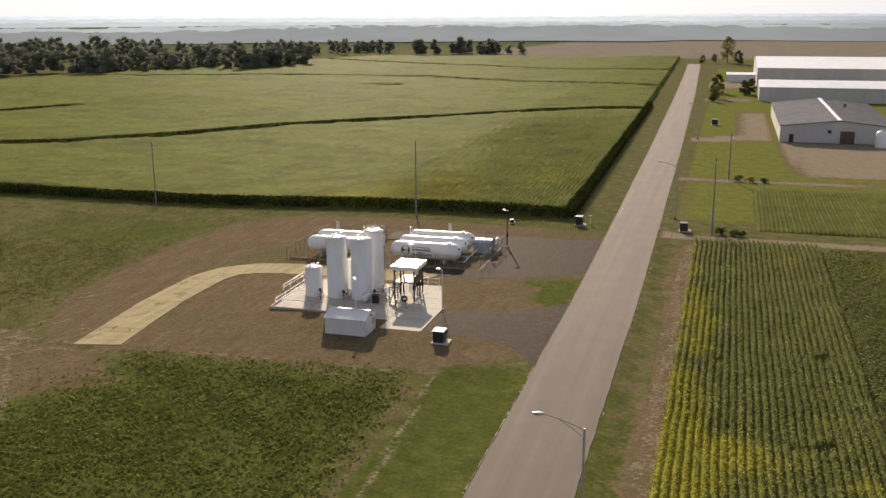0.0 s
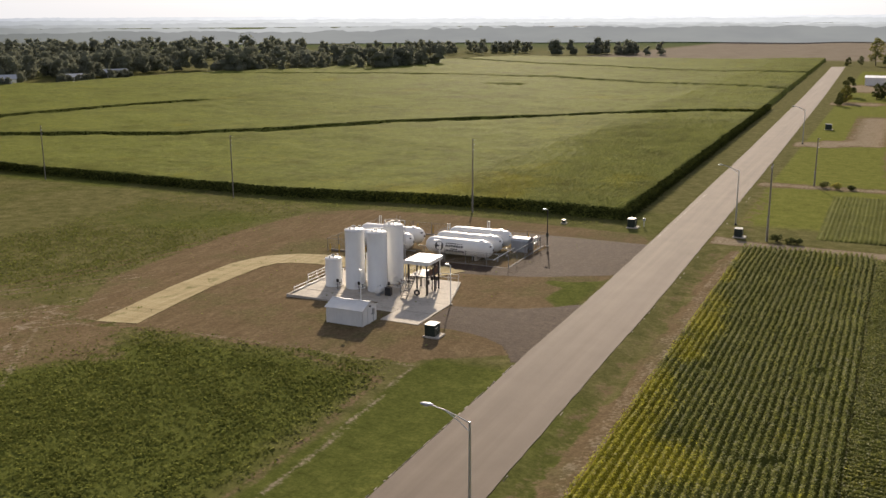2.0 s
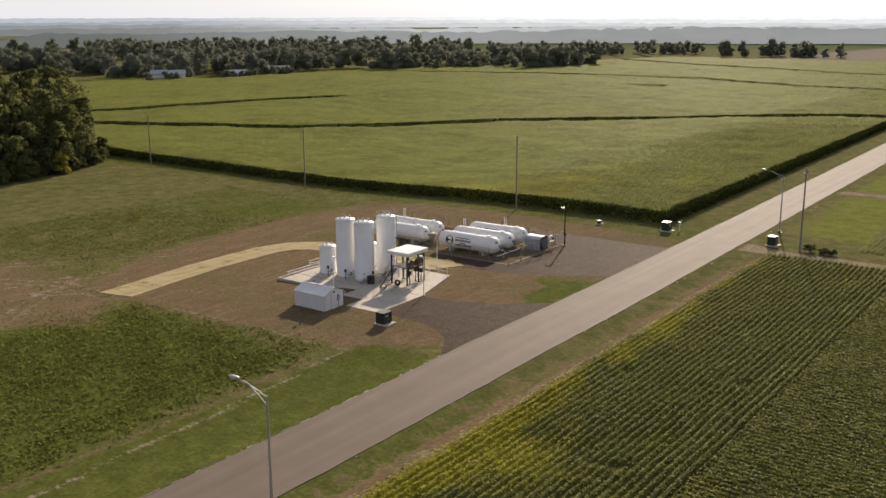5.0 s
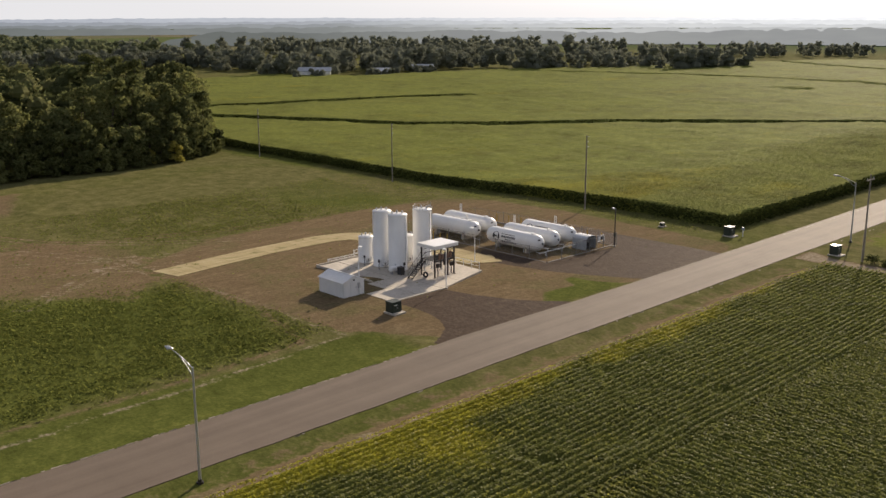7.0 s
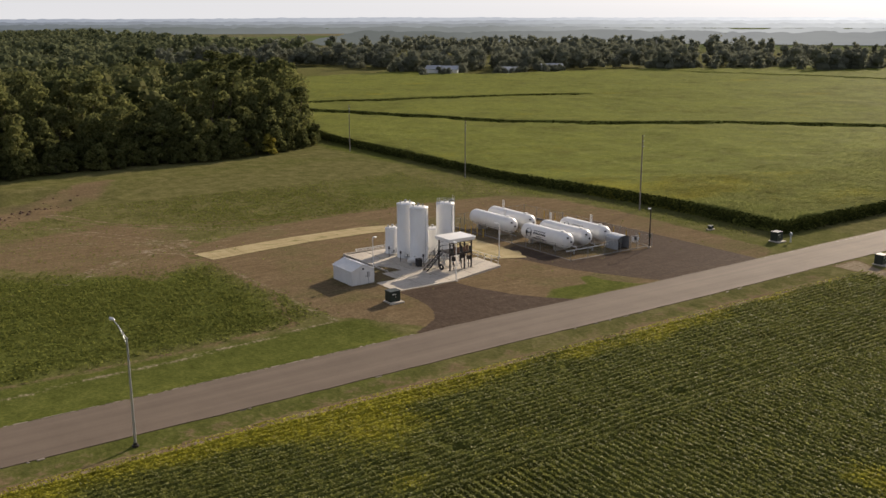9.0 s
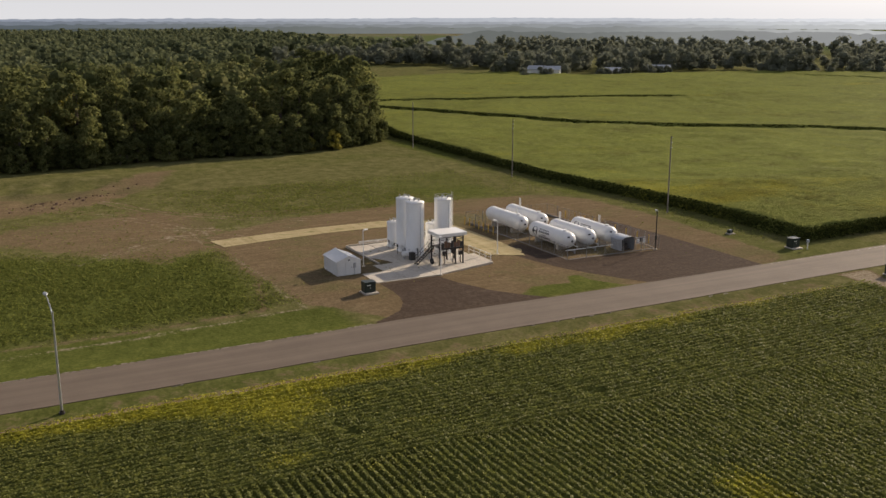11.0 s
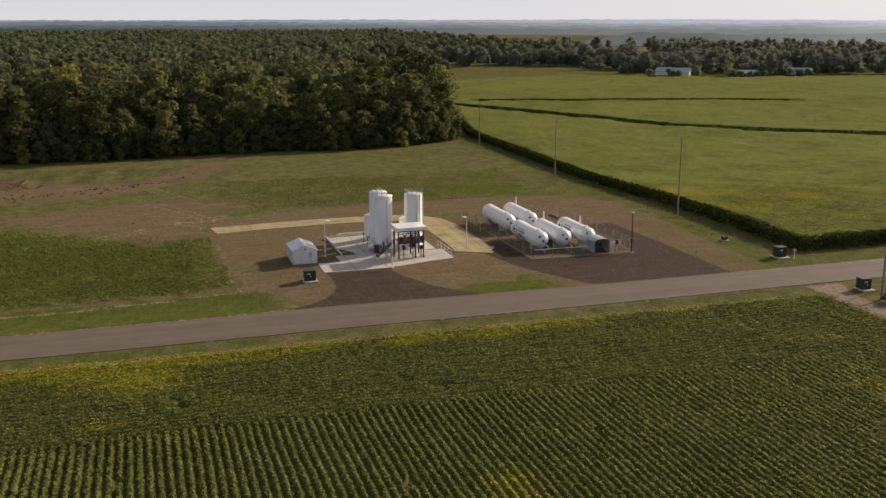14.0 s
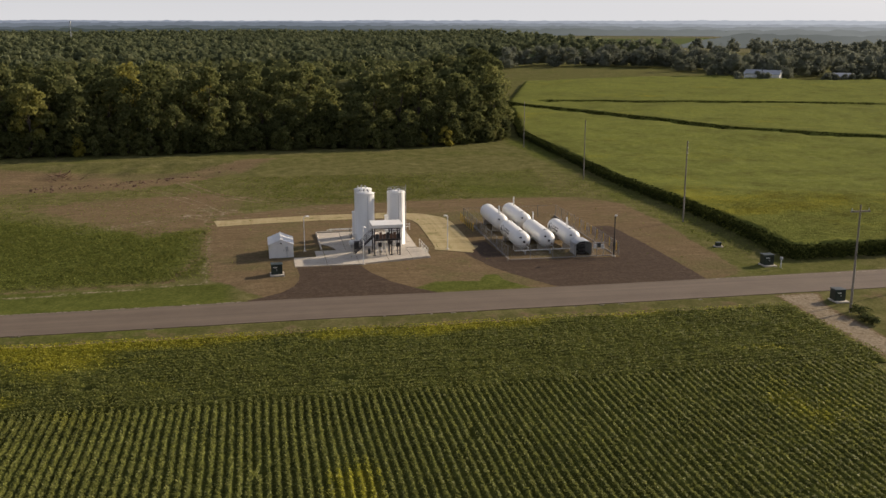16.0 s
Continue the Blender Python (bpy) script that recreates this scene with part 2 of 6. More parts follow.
def asphalt_material(name, base, streaks=True):
    k = Mat(name, 0.78)
    k.b.inputs["Specular IOR Level"].default_value = 0.14
    grain, patchy = k.noise(0.06, 3), k.noise(3.5, 5)
    tracks = k.noise(1.0, 4, 0.6, (1, 0.02, 1)) if streaks else k.noise(0.9, 5, 0.7, (1, 0.2, 1), turn=25)
    f = k.math("ADD", k.math("MULTIPLY", grain, 0.35), k.math("ADD", k.math("MULTIPLY", patchy, 0.25), k.math("MULTIPLY", tracks, 0.4)))
    k.bump(grain, 0.01)
    return k.done(k.ramp(f, [(0.3, tuple(v * 0.72 for v in base)), (0.5, base), (0.7, tuple(v * 1.3 for v in base))]))


def concrete_material(name, base):
    k = Mat(name, 0.85)
    f = k.math("ADD", k.math("MULTIPLY", k.noise(0.3, 5), 0.5), k.math("MULTIPLY", k.noise(2.4, 5, 0.7), 0.5))
    k.bump(k.noise(0.05, 3), 0.004)
    return k.done(k.ramp(f, [(0.3, tuple(v * 0.7 for v in base)), (0.5, base), (0.68, tuple(min(1, v * 1.15) for v in base))]))


def straw_material():
    """Straw matting: pale fibres, worn lanes and thin places where grass comes through."""
    k = Mat("straw_matting", 0.95)
    fibre, lanes, thin = k.noise(0.12, 4, 0.7), k.math("ADD", k.math("MULTIPLY", k.noise(0.7, 3, 0.6, (1, 0.04, 1)), 0.5), k.math("MULTIPLY", k.noise(0.7, 3, 0.6, (0.04, 1, 1)), 0.5)), k.noise(2.6, 5, 0.65)
    f = k.math("ADD", k.math("MULTIPLY", fibre, 0.35), k.math("MULTIPLY", lanes, 0.65))
    c = k.ramp(f, [(0.34, (0.200, 0.158, 0.074)), (0.5, (0.330, 0.268, 0.138)), (0.64, (0.43, 0.36, 0.205))])
    k.bump(fibre, 0.03)
    k.b.inputs["Specular IOR Level"].default_value = 0.1
    return k.done(k.mix(k.mask(thin, 0.54, 0.74), c, (0.17, 0.155, 0.055)))


M_GROUND = ground_material()
M_ROAD = asphalt_material("worn_asphalt", (0.138, 0.108, 0.082))
M_GRAVEL = asphalt_material("drive_millings", (0.125, 0.108, 0.098), False)
M_DRIVE = asphalt_material("grey_drive", (0.22, 0.2, 0.18), False)
M_CONC = concrete_material("site_concrete", (0.46, 0.41, 0.335))
M_PAVE = straw_material()
M_KERB = concrete_material("pale_edge", (0.5, 0.47, 0.42))
M_WHITE = plain("white_tank_paint", (0.78, 0.77, 0.735), 0.38, 0, 0.07, 0.9)
M_WALL = plain("white_shed_sheet", (0.72, 0.71, 0.68), 0.5, 0, 0.08, 0.6)
M_STEEL = plain("galvanised_steel", (0.45, 0.46, 0.47), 0.45, 0.7, 0.25)
M_DARK = plain("dark_brown_steel", (0.035, 0.028, 0.025), 0.55, 0.2, 0.3)
M_BLACK = plain("black_paint", (0.02, 0.02, 0.022), 0.5, 0, 0.3)
M_GREEN = plain("dark_green_cabinet", (0.018, 0.03, 0.022), 0.5, 0.1, 0.3)
M_YELLOW = plain("yellow_post_paint", (0.55, 0.36, 0.05), 0.55, 0, 0.25)
M_GREY = plain("grey_sheet", (0.42, 0.44, 0.46), 0.5, 0.3, 0.15)
M_POLE = plain("weathered_pole_wood", (0.26, 0.225, 0.185), 0.9, 0, 0.4, 0.3)
M_BARK = plain("bark", (0.09, 0.07, 0.05), 0.95, 0, 0.4, 0.3, 0.02)
M_RUST = plain("rusty_panel", (0.15, 0.085, 0.055), 0.8, 0.1, 0.4)
M_GLASS = plain("lamp_glass", (0.7, 0.7, 0.66), 0.2, 0, 0.05)
M_ROOFDK = plain("dark_grey_roof", (0.10, 0.105, 0.12), 0.9, 0.1, 0.2, 3.0)
M_ROOFWH = plain("white_roof_sheet", (0.72, 0.73, 0.74), 0.5, 0.0, 0.1, 4.0)
M_SIDING = plain("pale_grey_siding", (0.52, 0.495, 0.45), 0.8, 0.0, 0.12, 3.0)
# Canopy sheet in a darker green than the loose leaves laid over it.
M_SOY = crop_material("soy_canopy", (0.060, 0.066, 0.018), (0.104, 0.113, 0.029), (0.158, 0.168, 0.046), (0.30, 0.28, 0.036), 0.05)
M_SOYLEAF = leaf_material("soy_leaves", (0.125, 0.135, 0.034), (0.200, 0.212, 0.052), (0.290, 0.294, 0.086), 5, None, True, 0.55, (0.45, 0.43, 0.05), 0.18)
M_CORN = crop_material("corn_canopy", (0.082, 0.091, 0.024), (0.140, 0.154, 0.038), (0.205, 0.217, 0.058), (0.235, 0.225, 0.036), 0.20)
# Dark green that stands in for shade in the gaps between far crowns.
M_FARWOOD = leaf_material("far_wood_gap_shade", (0.030, 0.040, 0.020), (0.042, 0.054, 0.028), (0.056, 0.068, 0.036), 30, None, False, 0.0)
# Wood green lightened and greyed, a milder painted haze for the far woods.
M_MIDLEAF = leaf_material("mid_haze_leaves", (0.086, 0.100, 0.052), (0.136, 0.152, 0.078), (0.190, 0.202, 0.104), 18, None, True, 0.42, each_tree=True)
M_LEAF = leaf_material("wood_leaves", (0.074, 0.085, 0.034), (0.128, 0.139, 0.052), (0.195, 0.200, 0.078), 9, (0.24, 0.22, 0.05), True, 0.46)
M_WOODLEAF = leaf_material("deep_wood_leaves", (0.050, 0.062, 0.026), (0.118, 0.130, 0.052), (0.215, 0.212, 0.088), 9, None, True, 0.46, each_tree=True)
M_WEED = leaf_material("weed_leaves", (0.118, 0.136, 0.032), (0.168, 0.188, 0.045), (0.235, 0.246, 0.064), 4, None, True, 0.55)
# Same corn as the canopy, darkened so the field's shaded faces are painted in.
M_BLADE = leaf_material("shaded_corn_blades", (0.026, 0.034, 0.010), (0.048, 0.058, 0.016), (0.085, 0.094, 0.026), 5, None, True, 0.10)
# Leaf colour made paler and greyer to paint in the haze of distance.
M_HAZELEAF = leaf_material("haze_tinted_leaves", (0.158, 0.169, 0.120), (0.180, 0.192, 0.140), (0.204, 0.216, 0.160), 25, None, True, 0.5, each_tree=True)
M_CLOD = plain("dug_soil", (0.115, 0.066, 0.040), 0.95, 0.0, 0.4)
M_FENCE = plain("dull_fence_steel", (0.24, 0.235, 0.22), 0.7, 0.2, 0.2)
M_ROCK = concrete_material("dirty_gravel", (0.30, 0.255, 0.20))


# ---------------------------------------------------------------- mesh makers
class Geo:
    """Collects vertices and faces for one mesh."""

    def __init__(self):
        self.v, self.f, self.s = [], [], []

    def add(self, verts, faces, smooth_face=False):
        n = len(self.v)
        self.v += [tuple(p) for p in verts]
        self.f += [tuple(i + n for i in f) for f in faces]
        self.s += [smooth_face] * len(faces)
        return self

    def box(self, x0, x1, y0, y1, z0, z1, c=0.0):
        """A box with edges chamfered by c along its upright and top edges."""
        if c <= 0:
            p = [(x, y, z) for z in (z0, z1) for x, y in ((x0, y0), (x1, y0), (x1, y1), (x0, y1))]
            return self.add(p, [(3, 2, 1, 0), (4, 5, 6, 7), (0, 1, 5, 4), (1, 2, 6, 5), (2, 3, 7, 6), (3, 0, 4, 7)])
        def ring(i, z):
            a, b, d, e = x0 + i, x1 - i, y0 + i, y1 - i
            return [(a + c, d, z), (b - c, d, z), (b, d + c, z), (b, e - c, z), (b - c, e, z), (a + c, e, z), (a, e - c, z), (a, d + c, z)]
        p = ring(0, z0) + ring(0, z1 - c) + ring(c, z1)
        f = [tuple(range(7, -1, -1)), tuple(range(16, 24))]
        for r in (0, 8):
            f += [(r + i, r + (i + 1) % 8, r + 8 + (i + 1) % 8, r + 8 + i) for i in range(8)]
        return self.add(p, f)

    def rod(self, a, b, r, r2=None, seg=10, caps=True):
        a, b = Vector(a), Vector(b)
        r2 = r if r2 is None else r2
        q = (b - a).to_track_quat("Z", "Y")
        p = []
        for c, rr in ((a, r), (b, r2)):
            p += [c + q @ Vector((rr * math.cos(6.2832 * i / seg), rr * math.sin(6.2832 * i / seg), 0)) for i in range(seg)]
        self.add(p, [(i, (i + 1) % seg, seg + (i + 1) % seg, seg + i) for i in range(seg)], True)
        if caps:
            self.add(p[:seg], [tuple(range(seg - 1, -1, -1))])
            self.add(p[seg:], [tuple(range(seg))])
        return self

    def pipe(self, pts, r, seg=8):
        for a, b in zip(pts, pts[1:]):
            self.rod(a, b, r, seg=seg)
        return self

    def lathe(self, profile, seg=40, m=None):
        """Turns a list of (radius, height) about z."""
        m = m or Matrix.Identity(4)
        p = [m @ Vector((r * math.cos(6.2832 * i / seg), r * math.sin(6.2832 * i / seg), z)) for r, z in profile for i in range(seg)]
        f = [(k * seg + i, k * seg + (i + 1) % seg, (k + 1) * seg + (i + 1) % seg, (k + 1) * seg + i) for k in range(len(profile) - 1) for i in range(seg)]
        return self.add(p, f, True)

    def mesh(self, name, material):
        me = bpy.data.meshes.new(name)
        me.from_pydata(self.v, [], self.f)
        me.polygons.foreach_set("use_smooth", self.s)
        me.materials.append(material)
        me.update()
        return me


def part(name, geo, material, parent, label=""):
    """One mesh object under a thing or a part."""
    ob = new(name, geo.mesh(name, material) if isinstance(geo, Geo) else geo)
    ob.parent = parent
    return tagged(ob, label)


def thing(name, label, category, at=(0, 0, 0), turn=0, group="", kind=""):
    ob = new(name)
    ob.matrix_basis = pose(*at, 0, 0, turn)
    return tagged(ob, label, category, group, kind)


def solo(name, geo, material, label, category, kind="", group=""):
    return tagged(new(name, geo.mesh(name, material) if isinstance(geo, Geo) else geo), label, category, group, kind)


def ground_z(x, y):
    return float(land(x, y))


def sheet(name, xs, ys, z, material, keep=None, attrs=None):
    """A mesh over a grid of x and y lines, from an array of heights; keep drops cells."""
    nx, ny = len(xs), len(ys)
    X, Y = np.meshgrid(xs, ys, indexing="ij")
    co = np.stack([X, Y, z], -1).reshape(-1, 3)
    i, j = np.meshgrid(np.arange(nx - 1), np.arange(ny - 1), indexing="ij")
    a = (i * ny + j).ravel()
    quads = np.stack([a, a + ny, a + ny + 1, a + 1], -1)
    if keep is not None:
        kc = keep[:-1, :-1] | keep[1:, :-1] | keep[:-1, 1:] | keep[1:, 1:]
        quads = quads[kc.ravel()]
    me = bpy.data.meshes.new(name)
    used = np.zeros(len(co), bool)
    used[quads.ravel()] = True
    index = np.cumsum(used) - 1
    co, quads = co[used], index[quads]
    me.vertices.add(len(co))
    me.vertices.foreach_set("co", co.astype(np.float32).ravel())
    me.loops.add(quads.size)
    me.loops.foreach_set("vertex_index", quads.astype(np.int32).ravel())
    me.polygons.add(len(quads))
    me.polygons.foreach_set("loop_start", np.arange(0, quads.size, 4, dtype=np.int32))
    for key, value in (attrs or {}).items():
        me.attributes.new(key, "FLOAT", "POINT").data.foreach_set("value", value.reshape(-1)[used].astype(np.float32))
    me.update(calc_edges=True)
    me.polygons.foreach_set("use_smooth", np.ones(len(quads), bool))
    me.materials.append(material)
    return me


def slab(poly, top, deep, geo=None):
    """A flat plate over a polygon, draped at a height above the land."""
    g = geo or Geo()
    n = len(poly)
    up = [(x, y, ground_z(x, y) + top) for x, y in poly]
    dn = [(x, y, z - deep) for x, y, z in up]
    return g.add(up + dn, [tuple(range(n))] + [(i, n + i, n + (i + 1) % n, (i + 1) % n) for i in range(n)])


def ribbon(line, width, top, deep, step=1.0, wobble=0.0):
    """A strip of that width along a line of points, lying on the land, with edges of that depth."""
    pts = []
    for (ax, ay), (bx, by) in zip(line, line[1:]):
        n = max(1, int(math.hypot(bx - ax, by - ay) / step))
        pts += [(ax + (bx - ax) * k / n, ay + (by - ay) * k / n) for k in range(n)]
    pts.append(line[-1])
    g, rnd = Geo(), random.Random(5)
    rows = []
    for k, (x, y) in enumerate(pts):
        a, b = pts[max(0, k - 1)], pts[min(len(pts) - 1, k + 1)]
        d = Vector((b[0] - a[0], b[1] - a[1])).normalized()
        wl, wr = (width / 2 + rnd.uniform(-wobble, wobble) for _ in (0, 1))
        row = [(x - d.y * s, y + d.x * s) for s in (wl, wl / 2, 0, -wr / 2, -wr)]
        rows.append(row)
    v = []
    for row in rows:
        zs = [ground_z(*p) + top for p in row]
        v += [(*row[0], zs[0] - deep)] + [(*p, z) for p, z in zip(row, zs)] + [(*row[-1], zs[-1] - deep)]
    f = [(k * 7 + i, k * 7 + 7 + i, k * 7 + 8 + i, k * 7 + 1 + i) for k in range(len(rows) - 1) for i in range(6)]
    f = [tuple(reversed(q)) for q in f]
    return g.add(v, f)


def spaced(*spans):
    """Grid lines: (from, to, step) spans joined."""
    out = []
    for a, b, s in spans:
        out += list(np.arange(a, b - 1e-6, s))
    return np.array(out + [spans[-1][1]])


# ---------------------------------------------------------------- ground
SITE = [(-57.5, 79.5), (-38, 79.5), (-25.5, 80.5), (-18.5, 85.5), (-15.9, 87.5), (-15.9, 140), (-20, 144.5), (-47, 146), (-66, 146), (-74.5, 142), (-77, 124), (-75, 95), (-66, 80)]
DIGS = [(-130, 30), (-100, 34), (-97, 56), (-103, 70), (-118, 84), (-138, 93), (-133, 84), (-121, 70), (-124, 50)]
BANK = [(-100, 42), (-104, 54), (-109, 67), (-122, 80)]
CHURN = [(-94, 78), (-78, 86), (-64, 81), (-57, 79), (-50, 71), (-62, 62), (-80, 48), (-88, 55)]
WEEDS = [(-53, 77), (-34, 78), (-26, 77), (-25, 40), (-25, 15), (-90, 15), (-75, 42), (-60, 60)]
TRACKS = [[(-58, 80), (-66, 76), (-78, 66), (-84, 50), (-86, 30)], [(-60, 84), (-72, 82), (-84, 72), (-92, 56), (-98, 40)], [(-70, 100), (-80, 88), (-92, 78), (-106, 72)], [(-76, 120), (-80, 100), (-86, 84), (-98, 66), (-110, 56)]]
xs = spaced((-4800, -1000, 190), (-1000, -400, 30), (-400, -150, 6), (-150, -90, 1.2), (-90, 2, 0.6), (2, 60, 4), (60, 400, 20), (400, 1200, 80), (1200, 4800, 240))
ys = spaced((-4800, -1000, 240), (-1000, -200, 50), (-200, 20, 8), (20, 40, 1.2), (40, 160, 0.6), (160, 330, 5), (330, 900, 15), (900, 1500, 50), (1500, 4900, 170))
GX, GY = np.meshgrid(xs, ys, indexing="ij")
site = inside(SITE, GX, GY, 3.0)
bare = np.maximum(site * 0.98, np.maximum(0.74 * inside(DIGS, GX, GY, 7), 0.95 * np.exp(-(along(BANK, GX, GY) / 2.2) ** 2)))
bare = np.maximum(bare, 0.72 * inside(CHURN, GX, GY, 10))
for line in TRACKS:
    d = along(line, GX, GY)
    bare = np.maximum(bare, 0.72 * np.exp(-((d - 1.0) / 0.55) ** 2))
bare = np.maximum(bare, 0.56 * np.exp(-((along([(-24.6, 30), (-24.4, 60), (-25.5, 76), (-38, 79.2), (-56, 79)], GX, GY)) / 0.9) ** 2))
bare = np.maximum(bare, 0.74 * smooth(-5.9, -5.2, GX + 0.5 * waves(GX, GY, 7, 61)) * (1 - smooth(-3.6, -2.6, GX)) * (1 - smooth(137, 141, GY)))
bare = np.maximum(bare, 0.42 * smooth(-8.2, -7.4, GX + 0.3 * waves(GX, GY, 4, 63)) * (1 - smooth(-5.9, -5.2, GX)) * (1 - smooth(137, 141, GY)))
bare = np.maximum(bare, 0.75 * inside([(-44, 137), (-18, 137), (-18.5, 144), (-47, 144.5)], GX, GY, 2))
ISLE = [(-16.2, 101), (-16.2, 116.5), (-19.5, 114.2), (-22.5, 113.8), (-22.6, 112.4), (-20, 111), (-20.5, 106)]
isle = inside(ISLE, GX, GY, 1.6)
bare = bare * (1 - isle)
verge = smooth(-24.5, -22.5, GX) * (1 - smooth(78, 86, GY + 0 * GX)) * (1 - smooth(-3, 0, GX))
bare = bare * (1 - verge * (GX < -8))
north = inside([(-50, 145.5), (-17, 143), (-16.2, 138), (-16, 160), (-160, 160), (-160, 150)], GX, GY, 2.5)
bare = bare * (1 - 0.8 * north)
bare = np.maximum(bare, 0.46 * inside([(-8, 150), (-3.5, 150), (-4, 190), (-8, 190)], GX, GY, 3))
lush = 0.12 + 0.74 * inside(WEEDS, GX, GY, 10) + 0.65 * verge * (GX < -12) + 0.55 * verge + 0.6 * isle + 0.45 * inside([(-112, 122), (-76, 118), (-77, 140), (-110, 142)], GX, GY, 14)
lush = lush - 0.1 * verge * (GX > -9) + 0.12 * smooth(-3, 0, GX) + 0.35 * north + 0.25 * smooth(-118, -135, GX)
DRIVE_A = [(-28.6, 90.6), (-28.6, 98.2), (-25.5, 99.0), (-21.5, 100.8), (-18.5, 103), (-15.6, 106), (-15.6, 83.8), (-17.0, 86.2), (-18.8, 88.8), (-21.5, 90.3), (-25, 90.8)]
DRIVE_B = [(-37, 111.5), (-31, 112.6), (-26, 113.9), (-22.5, 115.5), (-15.6, 119.5), (-15.6, 137.5), (-30, 137.5), (-47, 137), (-47, 132.5), (-28.4, 131.4), (-29.3, 117), (-40, 116.6)]
gravel = np.maximum(inside(DRIVE_A, GX, GY, 0.9), 0.86 * inside(DRIVE_B, GX, GY, 1.1))
lots = [[(-8.5, 141.6), (130, 139), (130, 142.5), (-4, 145.2), (-8.5, 147)], [(-9, 193), (130, 187), (130, 190.5), (-9, 197)], [(-9, 252), (13, 258), (13, 330), (2, 330), (2, 268), (-9, 262)],
        [(14, 205), (60, 200), (60, 258), (13, 258)], [(-9, 372), (10, 372), (10, 382), (-9, 380)], [(-9, 430), (12, 430), (12, 470), (-9, 470)]]
for lot in lots:
    gravel = np.maximum(gravel, 0.25 * inside(lot, GX, GY, 1.5))
    bare = np.maximum(bare, inside(lot, GX, GY, 1.5))
lawn = 0.36 * np.exp(-((GX + 16.6) / 1.5) ** 2) * (1 - smooth(84, 88, GY)) + 0.2 * np.exp(-((GX + 7.9) / 0.4) ** 2) * (1 - smooth(134, 140, GY))
lawn = lawn + 0.8 * smooth(-8, -6, GX) * smooth(150, 160, GY) * (1 - smooth(560, 600, GY)) - 0.1 * isle + 0.22 * inside([(-110, 100), (-100, 132), (-60, 140), (-79, 126), (-80, 90), (-103, 88)], GX, GY, 10)
pale = 0.62 * np.exp(-(along([(-21.8, 40), (-22.6, 53), (-22.8, 60.6), (-23.6, 72.6), (-24.2, 80), (-29.4, 79.8), (-38.9, 79.9), (-49.2, 79.7)], GX, GY) / 0.55) ** 2)
for line in ([(-52, 52), (-55.8, 60.4), (-61.3, 66.4), (-65.4, 72.4), (-72.1, 82.7)], [(-56.9, 61.7), (-63, 70), (-68.3, 76), (-63.6, 79.8)], [(-70, 70), (-68, 78), (-64, 84)], [(-84, 62), (-78, 72), (-72, 82), (-67, 92)], [(-94, 70), (-82, 76), (-70, 80), (-60, 79)], TRACKS[2]):
    d = along(line, GX, GY)
    pale = np.maximum(pale, 0.66 * np.exp(-((d - 0.9) / 0.36) ** 2))
for lot in lots:
    pale = np.maximum(pale, 0.75 * inside(lot, GX, GY, 1.5))
pale = np.maximum(pale, 0.42 * inside([(-55.4, 117.4), (-29.6, 117.4), (-29.6, 130.7), (-55.4, 130.7)], GX, GY, 1.0))
pale = np.maximum(pale, 0.5 * smooth(-5.6, -4.8, GX + 0.5 * waves(GX, GY, 5, 62)) * (1 - smooth(-3.6, -3.0, GX)) * (1 - smooth(137, 141, GY)))
far = smooth(700, 1000, np.hypot(GX, GY - 100))
stubble = inside([(-210, 700), (-120, 1500), (900, 1500), (900, 640), (-10, 690)], GX, GY, 20)
solo("ground", sheet("ground", xs, ys, land(GX, GY), M_GROUND, None, dict(bare=bare, lush=lush, gravel=gravel, far=far, stubble=stubble, lawn=lawn, pale=pale)),
     M_GROUND, "grass, weeds and bare brown soil", "ground", "structure")

road = solo("road", ribbon([(-12.1, -420), (-12.1, 105), (-12.6, 150), (-13.8, 240), (-16.5, 400), (-20.2, 570), (-21.5, 618)], 7.3, 0.05, 0.12, 2.0, 0.05), M_ROAD, "straight worn grey asphalt road", "road", "structure")
crumbs = Geo()
rnd = random.Random(11)
for k in range(230):
    y, w = 20 + k * 0.7, rnd.uniform(0.04, 0.16)
    for x0 in (-15.85, -8.3):
        if rnd.random() < (0.85 if x0 < -10 else 0.12) and not (x0 < -10 and 85 < y < 138):
            crumbs.box(x0 - w / 2, x0 + w / 2, y, y + rnd.uniform(0.2, 0.75), ground_z(x0, y) - 0.05, ground_z(x0, y) + 0.055, 0.02)
solo("road_edge", crumbs, M_ROCK, "broken pale gravel edge of the road", "road edge", "stuff")

pave = solo("straw_matting", ribbon([(-59.6, 80), (-61.5, 95), (-61.8, 106), (-60.6, 109.6), (-57.5, 111.6), (-53, 112), (-36, 111.6)], 5.2, 0.05, 0.2, 0.7, 0.04), M_PAVE, "curved strip of pale straw matting on bare soil", "straw matting", "structure")
solo("straw_matting_end", ribbon([(-38.2, 112.5), (-34.6, 110.8)], 5.0, 0.055, 0.2, 0.7, 0.25), M_PAVE, "frayed end of the pale straw matting", "straw matting", "structure")

# the concrete pads of the plant, cast in bays with open joints
PADZ = 0.50
pad = thing("plant_pad", "pale concrete loading pad cast in bays", "concrete pad", kind="structure")


